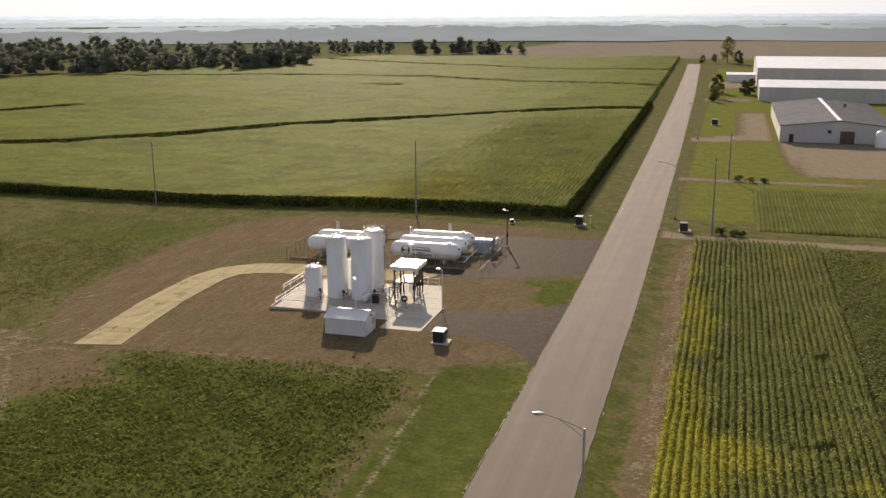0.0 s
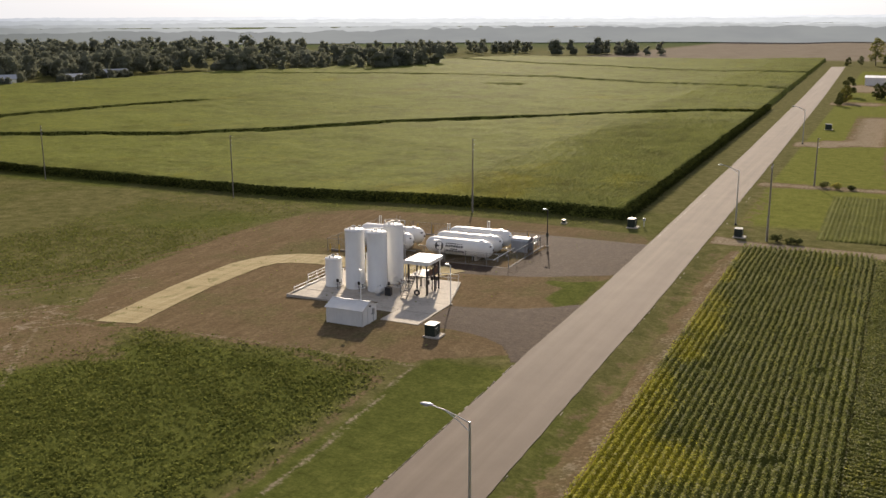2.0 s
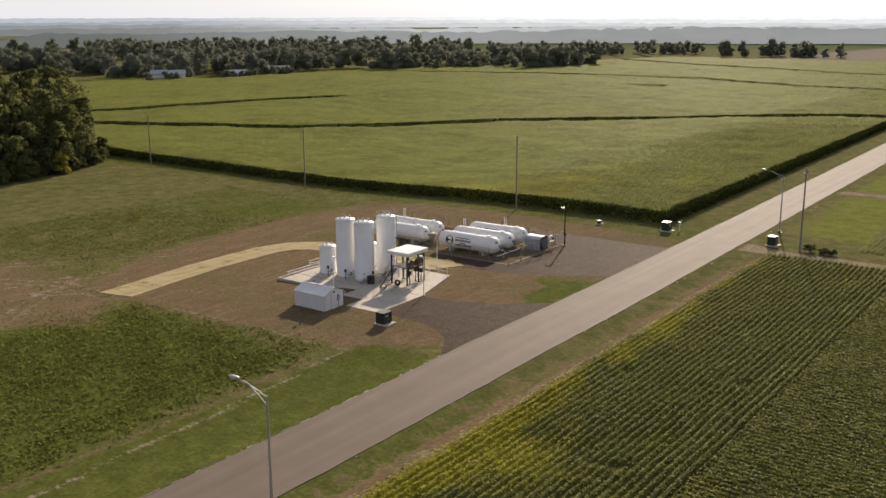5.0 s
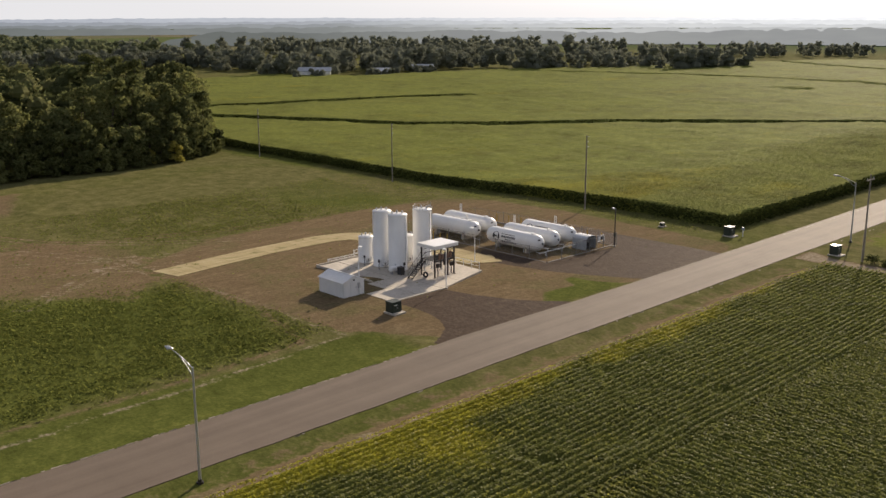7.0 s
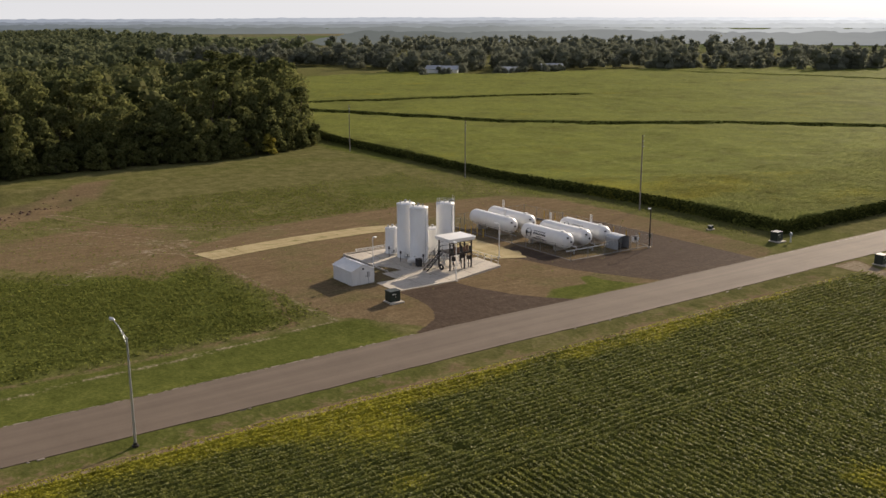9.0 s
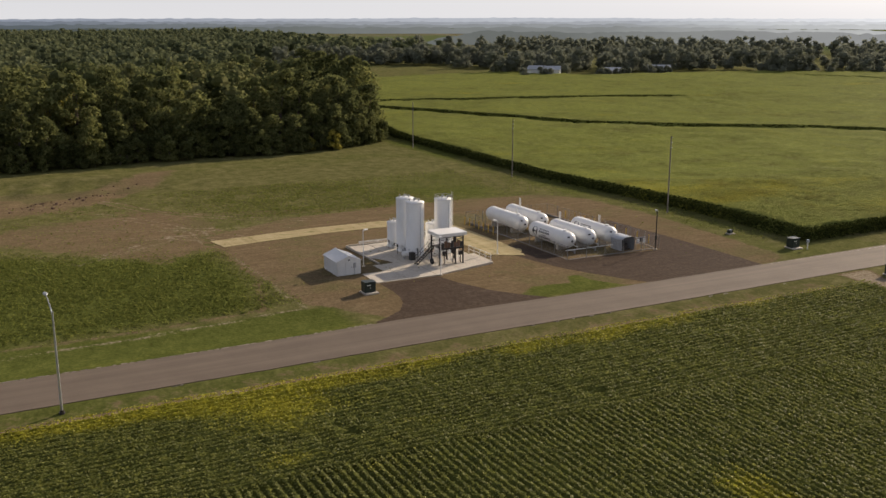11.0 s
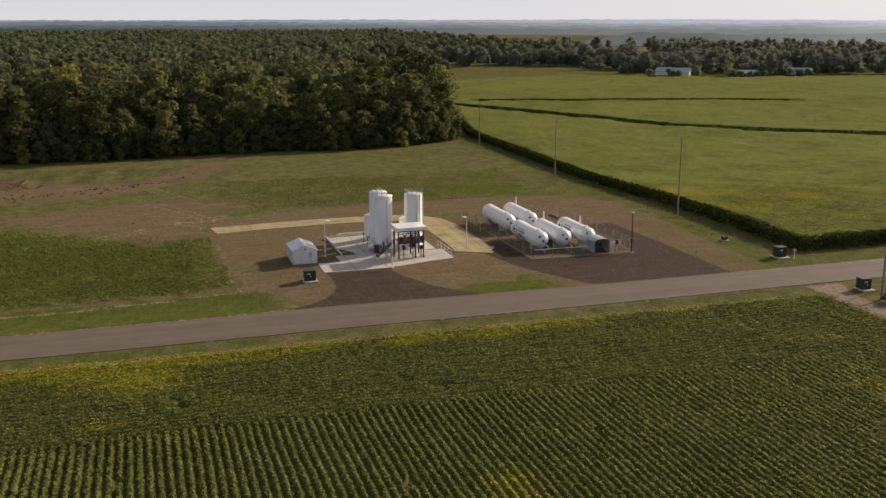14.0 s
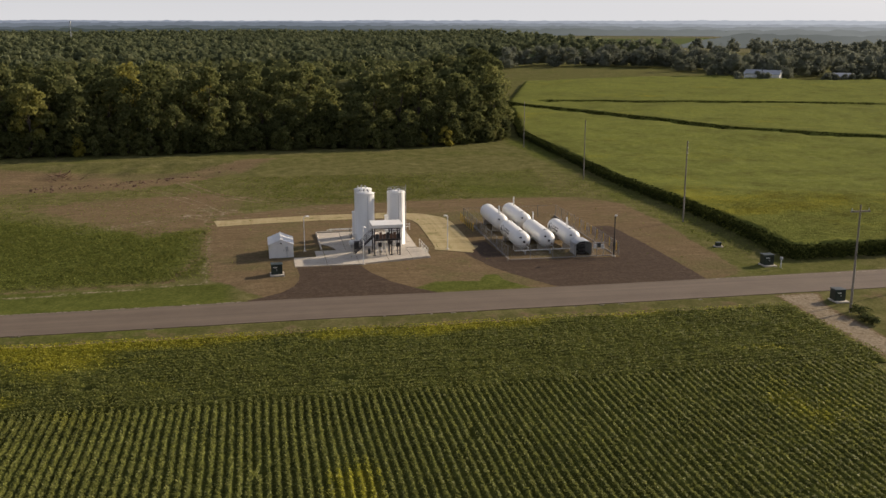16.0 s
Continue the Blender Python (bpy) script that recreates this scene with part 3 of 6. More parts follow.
def bay(name, poly, z1, parent, z0=-0.3):
    n = len(poly)
    cx, cy = sum(p[0] for p in poly) / n, sum(p[1] for p in poly) / n
    inn = [(x + 0.03 * (1 if cx > x else -1), y + 0.03 * (1 if cy > y else -1)) for x, y in poly]
    lower = [(x + 0.02 * (1 if cx > x else -1), y + 0.02 * (1 if cy > y else -1)) for x, y in poly]
    g = Geo()
    g.add([(*p, z0) for p in lower] + [(*p, z1 - 0.02) for p in lower] + [(*p, z1) for p in inn],
          [tuple(range(2 * n, 3 * n))] + [(r + i, r + (i + 1) % n, r + n + (i + 1) % n, r + n + i) for r in (0, n) for i in range(n)])
    return part(name, g, M_CONC, parent)


cuts = [90.4, 94.3, 98.2, 102.0, 105.0]
for a, b in zip(cuts, cuts[1:]):
    fx = lambda y: -28.7 if y <= 98.2 else -28.7 - (y - 98.2) * 0.29
    bay("bay", [(-33.2, a), (fx(a), a), (fx(b) if b <= 98.2 else fx(b), b), (-33.2, b)], PADZ, pad)
    bay("bay", [(-36.4, max(a, 93.2)), (-33.2, max(a, 93.2)), (-33.2, b), (-36.4, b)], PADZ, pad)
bay("bay", [(-36.4, 105.0), (-30.67, 105.0), (-31.4, 107.4), (-36.4, 107.4)], PADZ - 0.05, pad)
tankpad = thing("tank_pad", "grey concrete pad under the upright tanks", "concrete pad", kind="structure")
for a, b in ((-47.2, -43.0), (-43.0, -39.6), (-39.6, -36.4)):
    bay("bay", [(a, 97.2), (b, 97.2), (b, 106.5), (a, 106.5)], PADZ, tankpad)
    bay("bay", [(a, 94.2), (b, 94.2), (b, 97.2), (a, 97.2)], PADZ - 0.03, tankpad)
curb = Geo()
curb.box(-47.3, -36.5, 94.0, 94.2, 0.0, PADZ + 0.15, 0.03).box(-47.3, -47.1, 94.2, 106.5, 0.0, PADZ + 0.15, 0.03)
part("curb", curb, M_CONC, tankpad)


# ---------------------------------------------------------------- crops
GAPS = [[(-262, 172), (-246, 176), (-200, 197), (-162, 214), (-142, 235), (-124, 262), (-92, 290), (-58, 309), (-24, 323)],
        [(-262, 190), (-248, 222), (-238, 266), (-224, 300)],
        [(-330, 440), (-225, 474), (-145, 475), (-71, 440), (-20, 416)],
        [(-268, 638), (-196, 596), (-132, 572), (-72, 541), (-20, 527)]]
CORN = [(-22.9, 150.6), (-24.9, 300), (-30.5, 570), (-33, 690), (-250, 690), (-300, 560), (-300, 500), (-330, 470), (-345, 400), (-350, 345), (-395, 330), (-385, 215), (-262, 175), (-166, 154)]


def corn_field():
    x = spaced((-400, -90, 1.5), (-90, -60, 0.8), (-60, -20, 0.253))
    y = spaced((149, 160, 0.5), (160, 240, 1.0), (240, 340, 1.4), (340, 700, 2.6))
    X, Y = np.meshgrid(x, y, indexing="ij")
    m = inside(CORN, X + 0.3 * waves(X, Y, 3, 4) + 0.7 * (X > -60), Y - 2.0 + 0.3 * waves(X, Y, 2.3, 5), 0.7)
    for g in GAPS:
        d = along(g, X, Y) + 0.6 * waves(X, Y, 7, 6)
        m = m * smooth(2.6, 3.8, d)
    for cx, cy, rx, ry in ((-150, 420, 9, 6),):
        m = m * smooth(0.6, 1.3, ((X - cx) / rx) ** 2 + ((Y - cy) / ry) ** 2 + 0.4 * waves(X, Y, 4, 7))
    rows = np.cos(6.2832 * X / 0.76) * 0.22 * smooth(-66, -44, X + 8 * waves(X, Y, 40, 2)) * (1 - smooth(250, 330, Y))
    rough = np.random.RandomState(2).normal(0, 0.08, X.shape) * (1 + 0.5 * smooth(200, 500, Y))
    z = land(X, Y) - 0.15 + m * (1.85 + rows + rough + 0.18 * waves(X, Y, 24, 1))
    yel = 0.15 + 0.32 * waves(X, Y, 45, 12) + 0.12 * waves(X, Y, 11, 13) + 0.35 * (1 - smooth(152, 200, Y + 10 * waves(X, Y, 26, 3))) * smooth(-130, -80, X)
    return sheet("corn_field", x, y, z, M_CORN, m > 0.02, dict(yellow=yel))


solo("corn_field", corn_field(), M_CORN, "tall green field of corn in rows", "corn field", "stuff")


def quads_mesh(name, co, material):
    me = bpy.data.meshes.new(name)
    n = len(co) // 4
    me.vertices.add(len(co))
    me.vertices.foreach_set("co", co.astype(np.float32).ravel())
    me.loops.add(4 * n)
    me.loops.foreach_set("vertex_index", np.arange(4 * n, dtype=np.int32))
    me.polygons.add(n)
    me.polygons.foreach_set("loop_start", np.arange(0, 4 * n, 4, dtype=np.int32))
    me.update(calc_edges=True)
    me.materials.append(material)
    return me


def soy_canopy(name, x, y, across, seed, yellow, lift=0.36):
    """A row crop: ridges 0.64 m apart that run along y, or along x with across."""
    X, Y = np.meshgrid(x, y, indexing="ij")
    u, v = (Y, X) if across else (X, Y)
    r = np.random.RandomState(seed)
    lane = 0.5 + 0.5 * np.cos(6.2832 * (u + 0.06 * waves(X, Y, 9, seed)) / 0.64)
    gap = smooth(1.15, 1.5, waves(X, Y, 5, seed + 1) + 0.55 * waves(u * 3, v * 0.3, 4, seed + 2))
    z = land(X, Y) + lift + 0.34 * lane ** 0.7 * (1 - 0.85 * gap) - 0.22 * gap + r.normal(0, 0.035, X.shape) + 0.05 * waves(u, v, 1.3, seed + 3) + 0.08 * waves(X, Y, 12, seed + 4)
    edge = np.minimum.reduce([X - x[0], x[-1] - X, Y - y[0], y[-1] - Y])
    z = z - (lift + 0.19) * (1 - smooth(0, 0.7, edge))
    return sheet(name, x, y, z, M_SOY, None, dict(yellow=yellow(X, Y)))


def soy_leaves(name, x0, x1, y0, y1, count, size, across, seed, yellow):
    """Loose leaves over the canopy, thickest on the rows."""
    r = np.random.RandomState(seed + 100)
    X, Y = r.uniform(x0, x1, count), r.uniform(y0, y1, count)
    u, v = (Y, X) if across else (X, Y)
    lane = 0.5 + 0.5 * np.cos(6.2832 * (u + 0.06 * waves(X, Y, 9, seed)) / 0.64)
    gap = smooth(1.15, 1.5, waves(X, Y, 5, seed + 1) + 0.55 * waves(u * 3, v * 0.3, 4, seed + 2))
    keep = r.uniform(0, 1, count) < (0.22 + 0.78 * lane ** 1.5) * (1 - 0.9 * gap)
    X, Y, lane = X[keep], Y[keep], lane[keep]
    u, v = (Y, X) if across else (X, Y)
    n = len(X)
    Z = land(X, Y) + 0.40 + 0.34 * lane ** 0.7 + r.uniform(-0.02, 0.10, n) + 0.05 * waves(u, v, 1.3, seed + 3) + 0.08 * waves(X, Y, 12, seed + 4)
    d = np.stack([r.normal(0, 0.55, n), r.normal(0, 0.55, n), np.ones(n)], 1)
    d /= np.linalg.norm(d, axis=1)[:, None]
    a = np.cross(d, r.normal(size=(n, 3)))
    a /= np.linalg.norm(a, axis=1)[:, None]
    b = np.cross(d, a)
    s = (size * r.uniform(0.6, 1.3, n))[:, None]
    p = np.stack([X, Y, Z], 1)
    q = np.stack([p - a * s * 0.62, p - b * s * 0.42 + d * s * 0.12, p + a * s * 0.62, p + b * s * 0.42 + d * s * 0.12], 1).reshape(-1, 3)
    me = quads_mesh(name, q, M_SOYLEAF)
    me.attributes.new("yellow", "FLOAT", "POINT").data.foreach_set("value", np.repeat(yellow(X, Y), 4).astype(np.float32))
    return me


def blot(X, Y, x, y, rx, ry):
    return np.exp(-((X - x) / rx) ** 2 - ((Y - y) / ry) ** 2)


def yellow_head(X, Y):
    t = 0.58 * np.exp(-((X + 3.0) / 2.1) ** 2) * (1 - 0.4 * smooth(112, 140, Y)) + 0.75 * blot(X, Y, -0.5, 69, 4.0, 14) + 0.4 * blot(X, Y, -1.5, 46, 3, 9)
    t = t + 0.45 * blot(X, Y, 5.5, 68, 4.5, 5) + 0.35 * blot(X, Y, 8, 79, 4, 4) + 0.5 * blot(X, Y, -0.5, 101, 2.6, 9) + 0.3 * blot(X, Y, 12, 66, 3, 8)
    return t + 0.30 * blot(X, Y, 10, 131, 6, 5) - 0.02 + 0.20 * waves(X * 1.6, Y * 0.7, 10, 31) + 0.10 * waves(X, Y, 3, 34)


def yellow_main(X, Y):
    t = 0.62 * blot(X, Y, 29, 91.5, 5, 3) + 0.55 * blot(X, Y, 21, 126, 9, 5) + 0.3 * blot(X, Y, 14, 74, 5, 6) + 0.35 * blot(X, Y, 35, 134, 20, 4)
    return t + 0.02 + 0.20 * waves(X * 0.7, Y * 1.6, 14, 32) + 0.08 * waves(X, Y, 3, 35)


def shaded_corn_blades():
    """Standing corn leaves and tassels along the edges of the field."""
    r = np.random.RandomState(15)
    rim = [(-25.5, 345), (-22.9, 152.1), (-166, 155.5), (-262, 176.3)]
    parts_, dens = [], 75
    for line, wide in ((rim, 1.3), (GAPS[0], 0), (GAPS[1], 0)):
        for (ax, ay), (bx, by) in zip(line, line[1:]):
            length = math.hypot(bx - ax, by - ay)
            n = int(length * (dens if wide else 45))
            u, off = r.uniform(0, 1, n), r.uniform(-0.5, 1.1, n)
            dx, dy = (bx - ax) / length, (by - ay) / length
            if wide:
                X, Y = ax + (bx - ax) * u + dy * off * -1, ay + (by - ay) * u + dx * off
                inn = (Y > 100)
                if ay == 345:
                    X, inn = -22.9 - (Y - 150.6) * 0.0134 - off, Y > 151
                else:
                    nx, ny = dy, -dx
                    X, Y = ax + (bx - ax) * u + nx * off, ay + (by - ay) * u + ny * off
                X, Y = X[inn], Y[inn]
            else:
                o2 = 3.3 + off * 0.7
                X, Y = ax + (bx - ax) * u - dy * o2, ay + (by - ay) * u + dx * o2
            n = len(X)
            h = r.uniform(0.1, 1.75, n)
            p = np.stack([X, Y, land(X, Y) + h], 1)
            ang = r.uniform(0, 6.283, n)
            side = np.stack([np.cos(ang), np.sin(ang), r.uniform(-0.6, 0.5, n)], 1)
            up = np.stack([-0.3 * np.cos(ang), -0.3 * np.sin(ang), np.ones(n)], 1)
            s = r.uniform(0.28, 0.5, n)[:, None]
            parts_.append(np.stack([p - side * s * 0.2 - up * 0.12, p + side * s, p + side * s * 1.7 - up * 0.35 * s, p + up * 0.14], 1).reshape(-1, 3))
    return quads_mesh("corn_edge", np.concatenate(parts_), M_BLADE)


solo("corn_edge", shaded_corn_blades(), M_BLADE, "standing corn plants at the field edges", "corn", "stuff")
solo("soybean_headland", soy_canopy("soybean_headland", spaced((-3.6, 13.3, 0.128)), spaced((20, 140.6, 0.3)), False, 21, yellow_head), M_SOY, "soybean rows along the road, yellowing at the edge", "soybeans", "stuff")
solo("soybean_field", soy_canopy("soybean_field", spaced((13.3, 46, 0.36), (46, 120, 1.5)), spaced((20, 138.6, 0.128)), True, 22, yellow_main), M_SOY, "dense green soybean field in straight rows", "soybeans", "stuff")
solo("soybean_plot", soy_canopy("soybean_plot", spaced((5, 34, 0.25)), spaced((150, 187, 0.5)), False, 23, lambda X, Y: 0.1 + 0.2 * waves(X, Y, 12, 33), 0.02), M_SOY, "thin rows of low soybeans in grass", "soybeans", "stuff")


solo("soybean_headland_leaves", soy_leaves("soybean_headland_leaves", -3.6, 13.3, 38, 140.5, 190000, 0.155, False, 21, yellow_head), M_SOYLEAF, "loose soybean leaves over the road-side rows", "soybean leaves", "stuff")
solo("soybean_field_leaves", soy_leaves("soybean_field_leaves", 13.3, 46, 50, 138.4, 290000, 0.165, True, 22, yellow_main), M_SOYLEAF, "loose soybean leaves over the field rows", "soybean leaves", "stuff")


def weed_tufts():
    """Low weeds and grass tufts on the fields west of the road."""
    r = np.random.RandomState(77)
    n = 430000
    X, Y = r.uniform(-110, -16.2, n), r.uniform(32, 152, n)
    bit = waves(X, Y, 6, 51) + 0.7 * waves(X, Y, 1.7, 52) + 0.5 * waves(X, Y, 22, 53)
    want = 0.95 * inside(WEEDS, X, Y, 10) + 0.4 * inside([(-113, 86), (-106, 120), (-77, 122), (-80, 90)], X, Y, 12) + 0.10
    want = want * (1 - 0.97 * inside(SITE, X, Y, 2.5)) * (1 - 0.9 * inside(DIGS, X, Y, 4)) * (1 - 0.7 * inside(CHURN, X, Y, 6))
    want = want * (1 - smooth(-27, -24, X))
    keep = r.uniform(0, 1, n) < want * (0.35 + 0.65 * smooth(-0.9, 0.9, bit))
    X, Y = X[keep], Y[keep]
    n = len(X)
    d = np.stack([r.normal(0, 0.36, n), r.normal(0, 0.36, n), np.ones(n)], 1)
    d /= np.linalg.norm(d, axis=1)[:, None]
    a = np.cross(d, r.normal(size=(n, 3)))
    a /= np.linalg.norm(a, axis=1)[:, None]
    b = np.cross(d, a)
    s = (0.19 * r.uniform(0.5, 1.4, n))[:, None]
    p = np.stack([X, Y, land(X, Y) + r.uniform(0.03, 0.15, n)], 1)
    q = np.stack([p - a * s * 0.7, p - b * s * 0.5 + d * s * 0.2, p + a * s * 0.7, p + b * s * 0.5 + d * s * 0.2], 1).reshape(-1, 3)
    return quads_mesh("weeds", q, M_WEED)


def clods():
    """Lumps of dug soil and broken roots on the dug ground."""
    g, r = Geo(), random.Random(19)
    for _ in range(280):
        u = r.random()
        x, y = float(np.interp(u, [0, 0.35, 0.7, 1], [-101, -104, -109, -122])) + r.gauss(0, 1.9), float(np.interp(u, [0, 0.35, 0.7, 1], [44, 54, 67, 80])) + r.gauss(0, 1.9)
        s = 0.07 + 0.34 * r.random() ** 4
        z = ground_z(x, y)
        p = [(x + s * r.uniform(0.6, 1.3) * math.cos(a), y + s * r.uniform(0.6, 1.3) * math.sin(a), z - 0.05) for a in (0, 1.05, 2.1, 3.14, 4.2, 5.2)]
        q = [(x + (a - x) * 0.55, y + (b - y) * 0.55, z + s * r.uniform(0.4, 0.8)) for a, b, _c in p]
        g.add(p + q, [(6, 7, 8, 9, 10, 11)] + [(i, (i + 1) % 6, 6 + (i + 1) % 6, 6 + i) for i in range(6)])
    for _ in range(40):
        x, y = -117.5 + r.gauss(0, 1.5), 48.5 + r.gauss(0, 1.5)
        z, a = ground_z(x, y), r.uniform(0, 6.28)
        g.rod((x, y, z), (x + 1.6 * math.cos(a), y + 1.6 * math.sin(a), z + r.uniform(0.2, 1.3)), 0.07, 0.02, 5)
    return g


solo("soil_clods", clods(), M_CLOD, "red-brown soil lumps and broken roots", "rubble", "stuff")
solo("weeds", weed_tufts(), M_WEED, "low green weeds over the rough field", "weeds", "stuff")


# ---------------------------------------------------------------- trees
def leaf_cloud(r, lobes, count, size, squash=0.8, ruffle=0.75):
    """Leaf clumps: small bent quads on and inside a set of lobes (centre, radius)."""
    weight = np.array([rad ** 2 for _, rad in lobes])
    pick = r.choice(len(lobes), count, p=weight / weight.sum())
    cen = np.array([c for c, _ in lobes])[pick]
    rad = np.array([q for _, q in lobes])[pick]
    d = r.normal(size=(count, 3))
    d /= np.linalg.norm(d, axis=1)[:, None]
    d[:, 2] = np.where(d[:, 2] < -0.55, -d[:, 2], d[:, 2])
    p = cen + d * (rad * r.uniform(0.58, 1.16, count))[:, None] * np.array([1, 1, squash])
    n = d + r.normal(0, ruffle, (count, 3))
    n /= np.linalg.norm(n, axis=1)[:, None]
    a = np.cross(n, r.normal(size=(count, 3)))
    a /= np.linalg.norm(a, axis=1)[:, None]
    b = np.cross(n, a)
    s = (size * r.uniform(0.6, 1.35, count))[:, None]
    k = s * 0.28 * r.uniform(-1, 1, count)[:, None]
    q = np.stack([p - a * s * 0.6 - n * k, p - b * s * 0.38, p + a * s * 0.6 - n * k, p + b * s * 0.45], 1)
    return q.reshape(-1, 3)


def tree(seed, height, spread, leaves, size, label):
    """A broadleaf tree: tapered trunk and limbs, and a crown of leaf clumps on uneven lobes."""
    r = np.random.RandomState(seed)
    t = thing("tree", label, "tree")
    g = Geo()
    lean = Vector((r.uniform(-.5, .5), r.uniform(-.5, .5), height * 0.5))
    g.rod((0, 0, -0.4), lean, 0.03 * height * 0.6, 0.014 * height, 8)
    lobes = []
    n = r.randint(11, 16)
    for k in range(n):
        u = k / (n - 1)
        z = height * ((0.13 if spread > 4.3 and height < 15 else 0.22) + 0.68 * u)
        wide = spread * (1 - 0.75 * max(0, u - 0.35) ** 1.3) * r.uniform(0.35, 0.75)
        a = k * 2.4 + r.uniform(-.5, .5)
        c = (math.cos(a) * wide, math.sin(a) * wide, z)
        lobes.append((c, spread * r.uniform(0.32, 0.5) * (1 - 0.25 * u)))
        if k % 2 == 0:
            g.rod(lean * r.uniform(0.45, 0.95), c, 0.007 * height, 0.002 * height, 5, False)
    lobes.append(((0, 0, height * 0.88), spread * 0.32))
    part("trunk", g, M_BARK, t)
    part("crown", quads_mesh("crown", leaf_cloud(r, lobes, leaves, size), M_LEAF), M_LEAF, t)
    return t


kinds = [tree(40 + k, h, s, 2200, 0.64, lab) for k, (h, s, lab) in enumerate((
    (15.5, 5.2, "broad dark green deciduous tree"), (18.0, 5.0, "tall dark green deciduous tree"), (13.0, 4.8, "rounded mid green deciduous tree"),
    (16.5, 4.2, "narrow upright deciduous tree"), (19.0, 6.0, "large spreading deciduous tree"), (11.0, 4.4, "low bushy green tree at the wood edge")))]
WOOD_EDGE = [(-141, -120), (-145, 30), (-146, 54), (-149, 92), (-149, 130), (-160, 152)]


def wood_front(y):
    pts = sorted((b, a) for a, b in WOOD_EDGE)
    return float(np.interp(y, [p[0] for p in pts], [p[1] for p in pts]))


def wood_north(x):
    return float(np.interp(-x, [160, 259, 367, 556, 1400], [152, 170, 201, 243, 420]))


rnd = random.Random(3)
placed = 0
first = set()
spots = []
for row in range(5):
    y = -10 + rnd.uniform(0, 4)
    while y < 250:
        x = wood_front(min(y, 152)) - 5 - row * 7.5 + rnd.uniform(-2.2, 2.2)
        if y < wood_north(x) - 5:
            spots.append((x, y, row))
        y += rnd.uniform(4.8, 7.5) if row else rnd.uniform(3.8, 6.0)
for k in range(70):
    y = -8 + k * 2.3 + rnd.uniform(-1, 1)
    spots.insert(0, (wood_front(min(y, 152)) - 1.5 + rnd.uniform(-1.5, 1.5), y, 12))
x = -165
while x > -330:
    spots.append((x, wood_north(x) - 4 + rnd.uniform(-2, 1), 9))
    x -= rnd.uniform(5, 8)
extra = [(-5.5, 366, 20), (-3.8, 378, 20), (-4.5, 405, 20), (5.3, 399, 20), (8, 402, 20), (-2.4, 634, 21), (-10, 628, 22), (-17, 631, 22), (4, 625, 22)]
for x, y, row in spots[:270] + extra:
    low = row in (0, 12, 22)
    k = rnd.choice((2, 5, 5, 2, 0)) if low else 4 if row == 21 else 5 if row == 20 else rnd.choice((0, 1, 2, 3, 4, 1))
    s = rnd.uniform(0.58, 1.24) * (0.62 if row in (20, 22) else 1)
    if row == 12:
        k, s = 5, rnd.uniform(0.3, 0.55)
    m = pose(x, y, ground_z(x, y), 0, 0, rnd.uniform(0, 360))
    ob = kinds[k]
    if k in first:
        ob = copy_thing(kinds[k], m)
    first.add(k)
    ob.matrix_basis = m @ Matrix.Diagonal((s, s, s * rnd.uniform(0.92, 1.08), 1))
    tagged(ob, group="trees of the wood" if row < 20 else "trees by the warehouses")


def woods(name, spots, leaves, size, seed, label, mat=None, dense=True, broad=1.0):
    """Many far trees in one mesh: leaf clumps over dense inner lobes."""
    r = np.random.RandomState(seed)
    lat, lon = np.radians([-40, 0, 42, 88]), np.radians(np.arange(7) * 60)
    core = []
    for a, b in zip(lat, lat[1:]):
        for c, d in zip(lon, lon[1:]):
            core += [(math.cos(p) * math.cos(q), math.cos(p) * math.sin(q), math.sin(p)) for p, q in ((a, c), (a, d), (b, d), (b, c))]
    core = np.array(core)
    bits, tones = [], []
    for x, y, h in spots:
        z = ground_z(x, y)
        w = min(7.0, h * r.uniform(0.3, 0.42) * broad)
        lobes = [((x + r.uniform(-.5, .5) * w, y + r.uniform(-.5, .5) * w, z + h * u), w * r.uniform(0.55, 0.85) * (1.15 - 0.5 * u)) for u in (0.22, 0.42, 0.6, 0.78)]
        bits.append(leaf_cloud(r, lobes, leaves, size, 0.75, 0.45))
        for c, rad in (lobes if dense else ()):
            bits.append(np.array(c) + core * rad * 0.74 * np.array([1, 1, 0.75]) * (1 + 0.1 * np.sin(core[:, :1] * 7 + rad * 9)))
        tones.append(np.full(sum(len(q) for q in bits[-(1 + (len(lobes) if dense else 0)):]), r.uniform(0, 1) ** 1.3))
    mat = mat or M_WOODLEAF
    me = quads_mesh(name, np.concatenate(bits), mat)
    me.attributes.new("tone", "FLOAT", "POINT").data.foreach_set("value", np.concatenate(tones).astype(np.float32))
    return solo(name, me, mat, label, "woods", "stuff")


rnd = random.Random(8)
mid_spots, far_spots, line_spots = [], [], []
for _ in range(60000):
    x, y = rnd.uniform(-1500, -150), rnd.uniform(-700, 420)
    if y > wood_north(x) - 4 or x > wood_front(min(max(y, -120), 152)) - 6:
        continue
    d = math.hypot(x - 30, y - 70)
    inner = x > wood_front(min(max(y, -120), 152)) - 40 and -12 < y
    if d < 420 and not inner and len(mid_spots) < 1500 and rnd.random() < 0.22:
        mid_spots.append((x, y, rnd.uniform(8, 19)))
    elif d >= 420 and len(far_spots) < 2800 and rnd.random() < 0.16 * min(1.0, (700 / d) ** 0.7):
        far_spots.append((x, y, rnd.uniform(8, 18)))
woods("woods", mid_spots, 260, 1.0, 1, "dense green deciduous wood", None, True, 1.35)
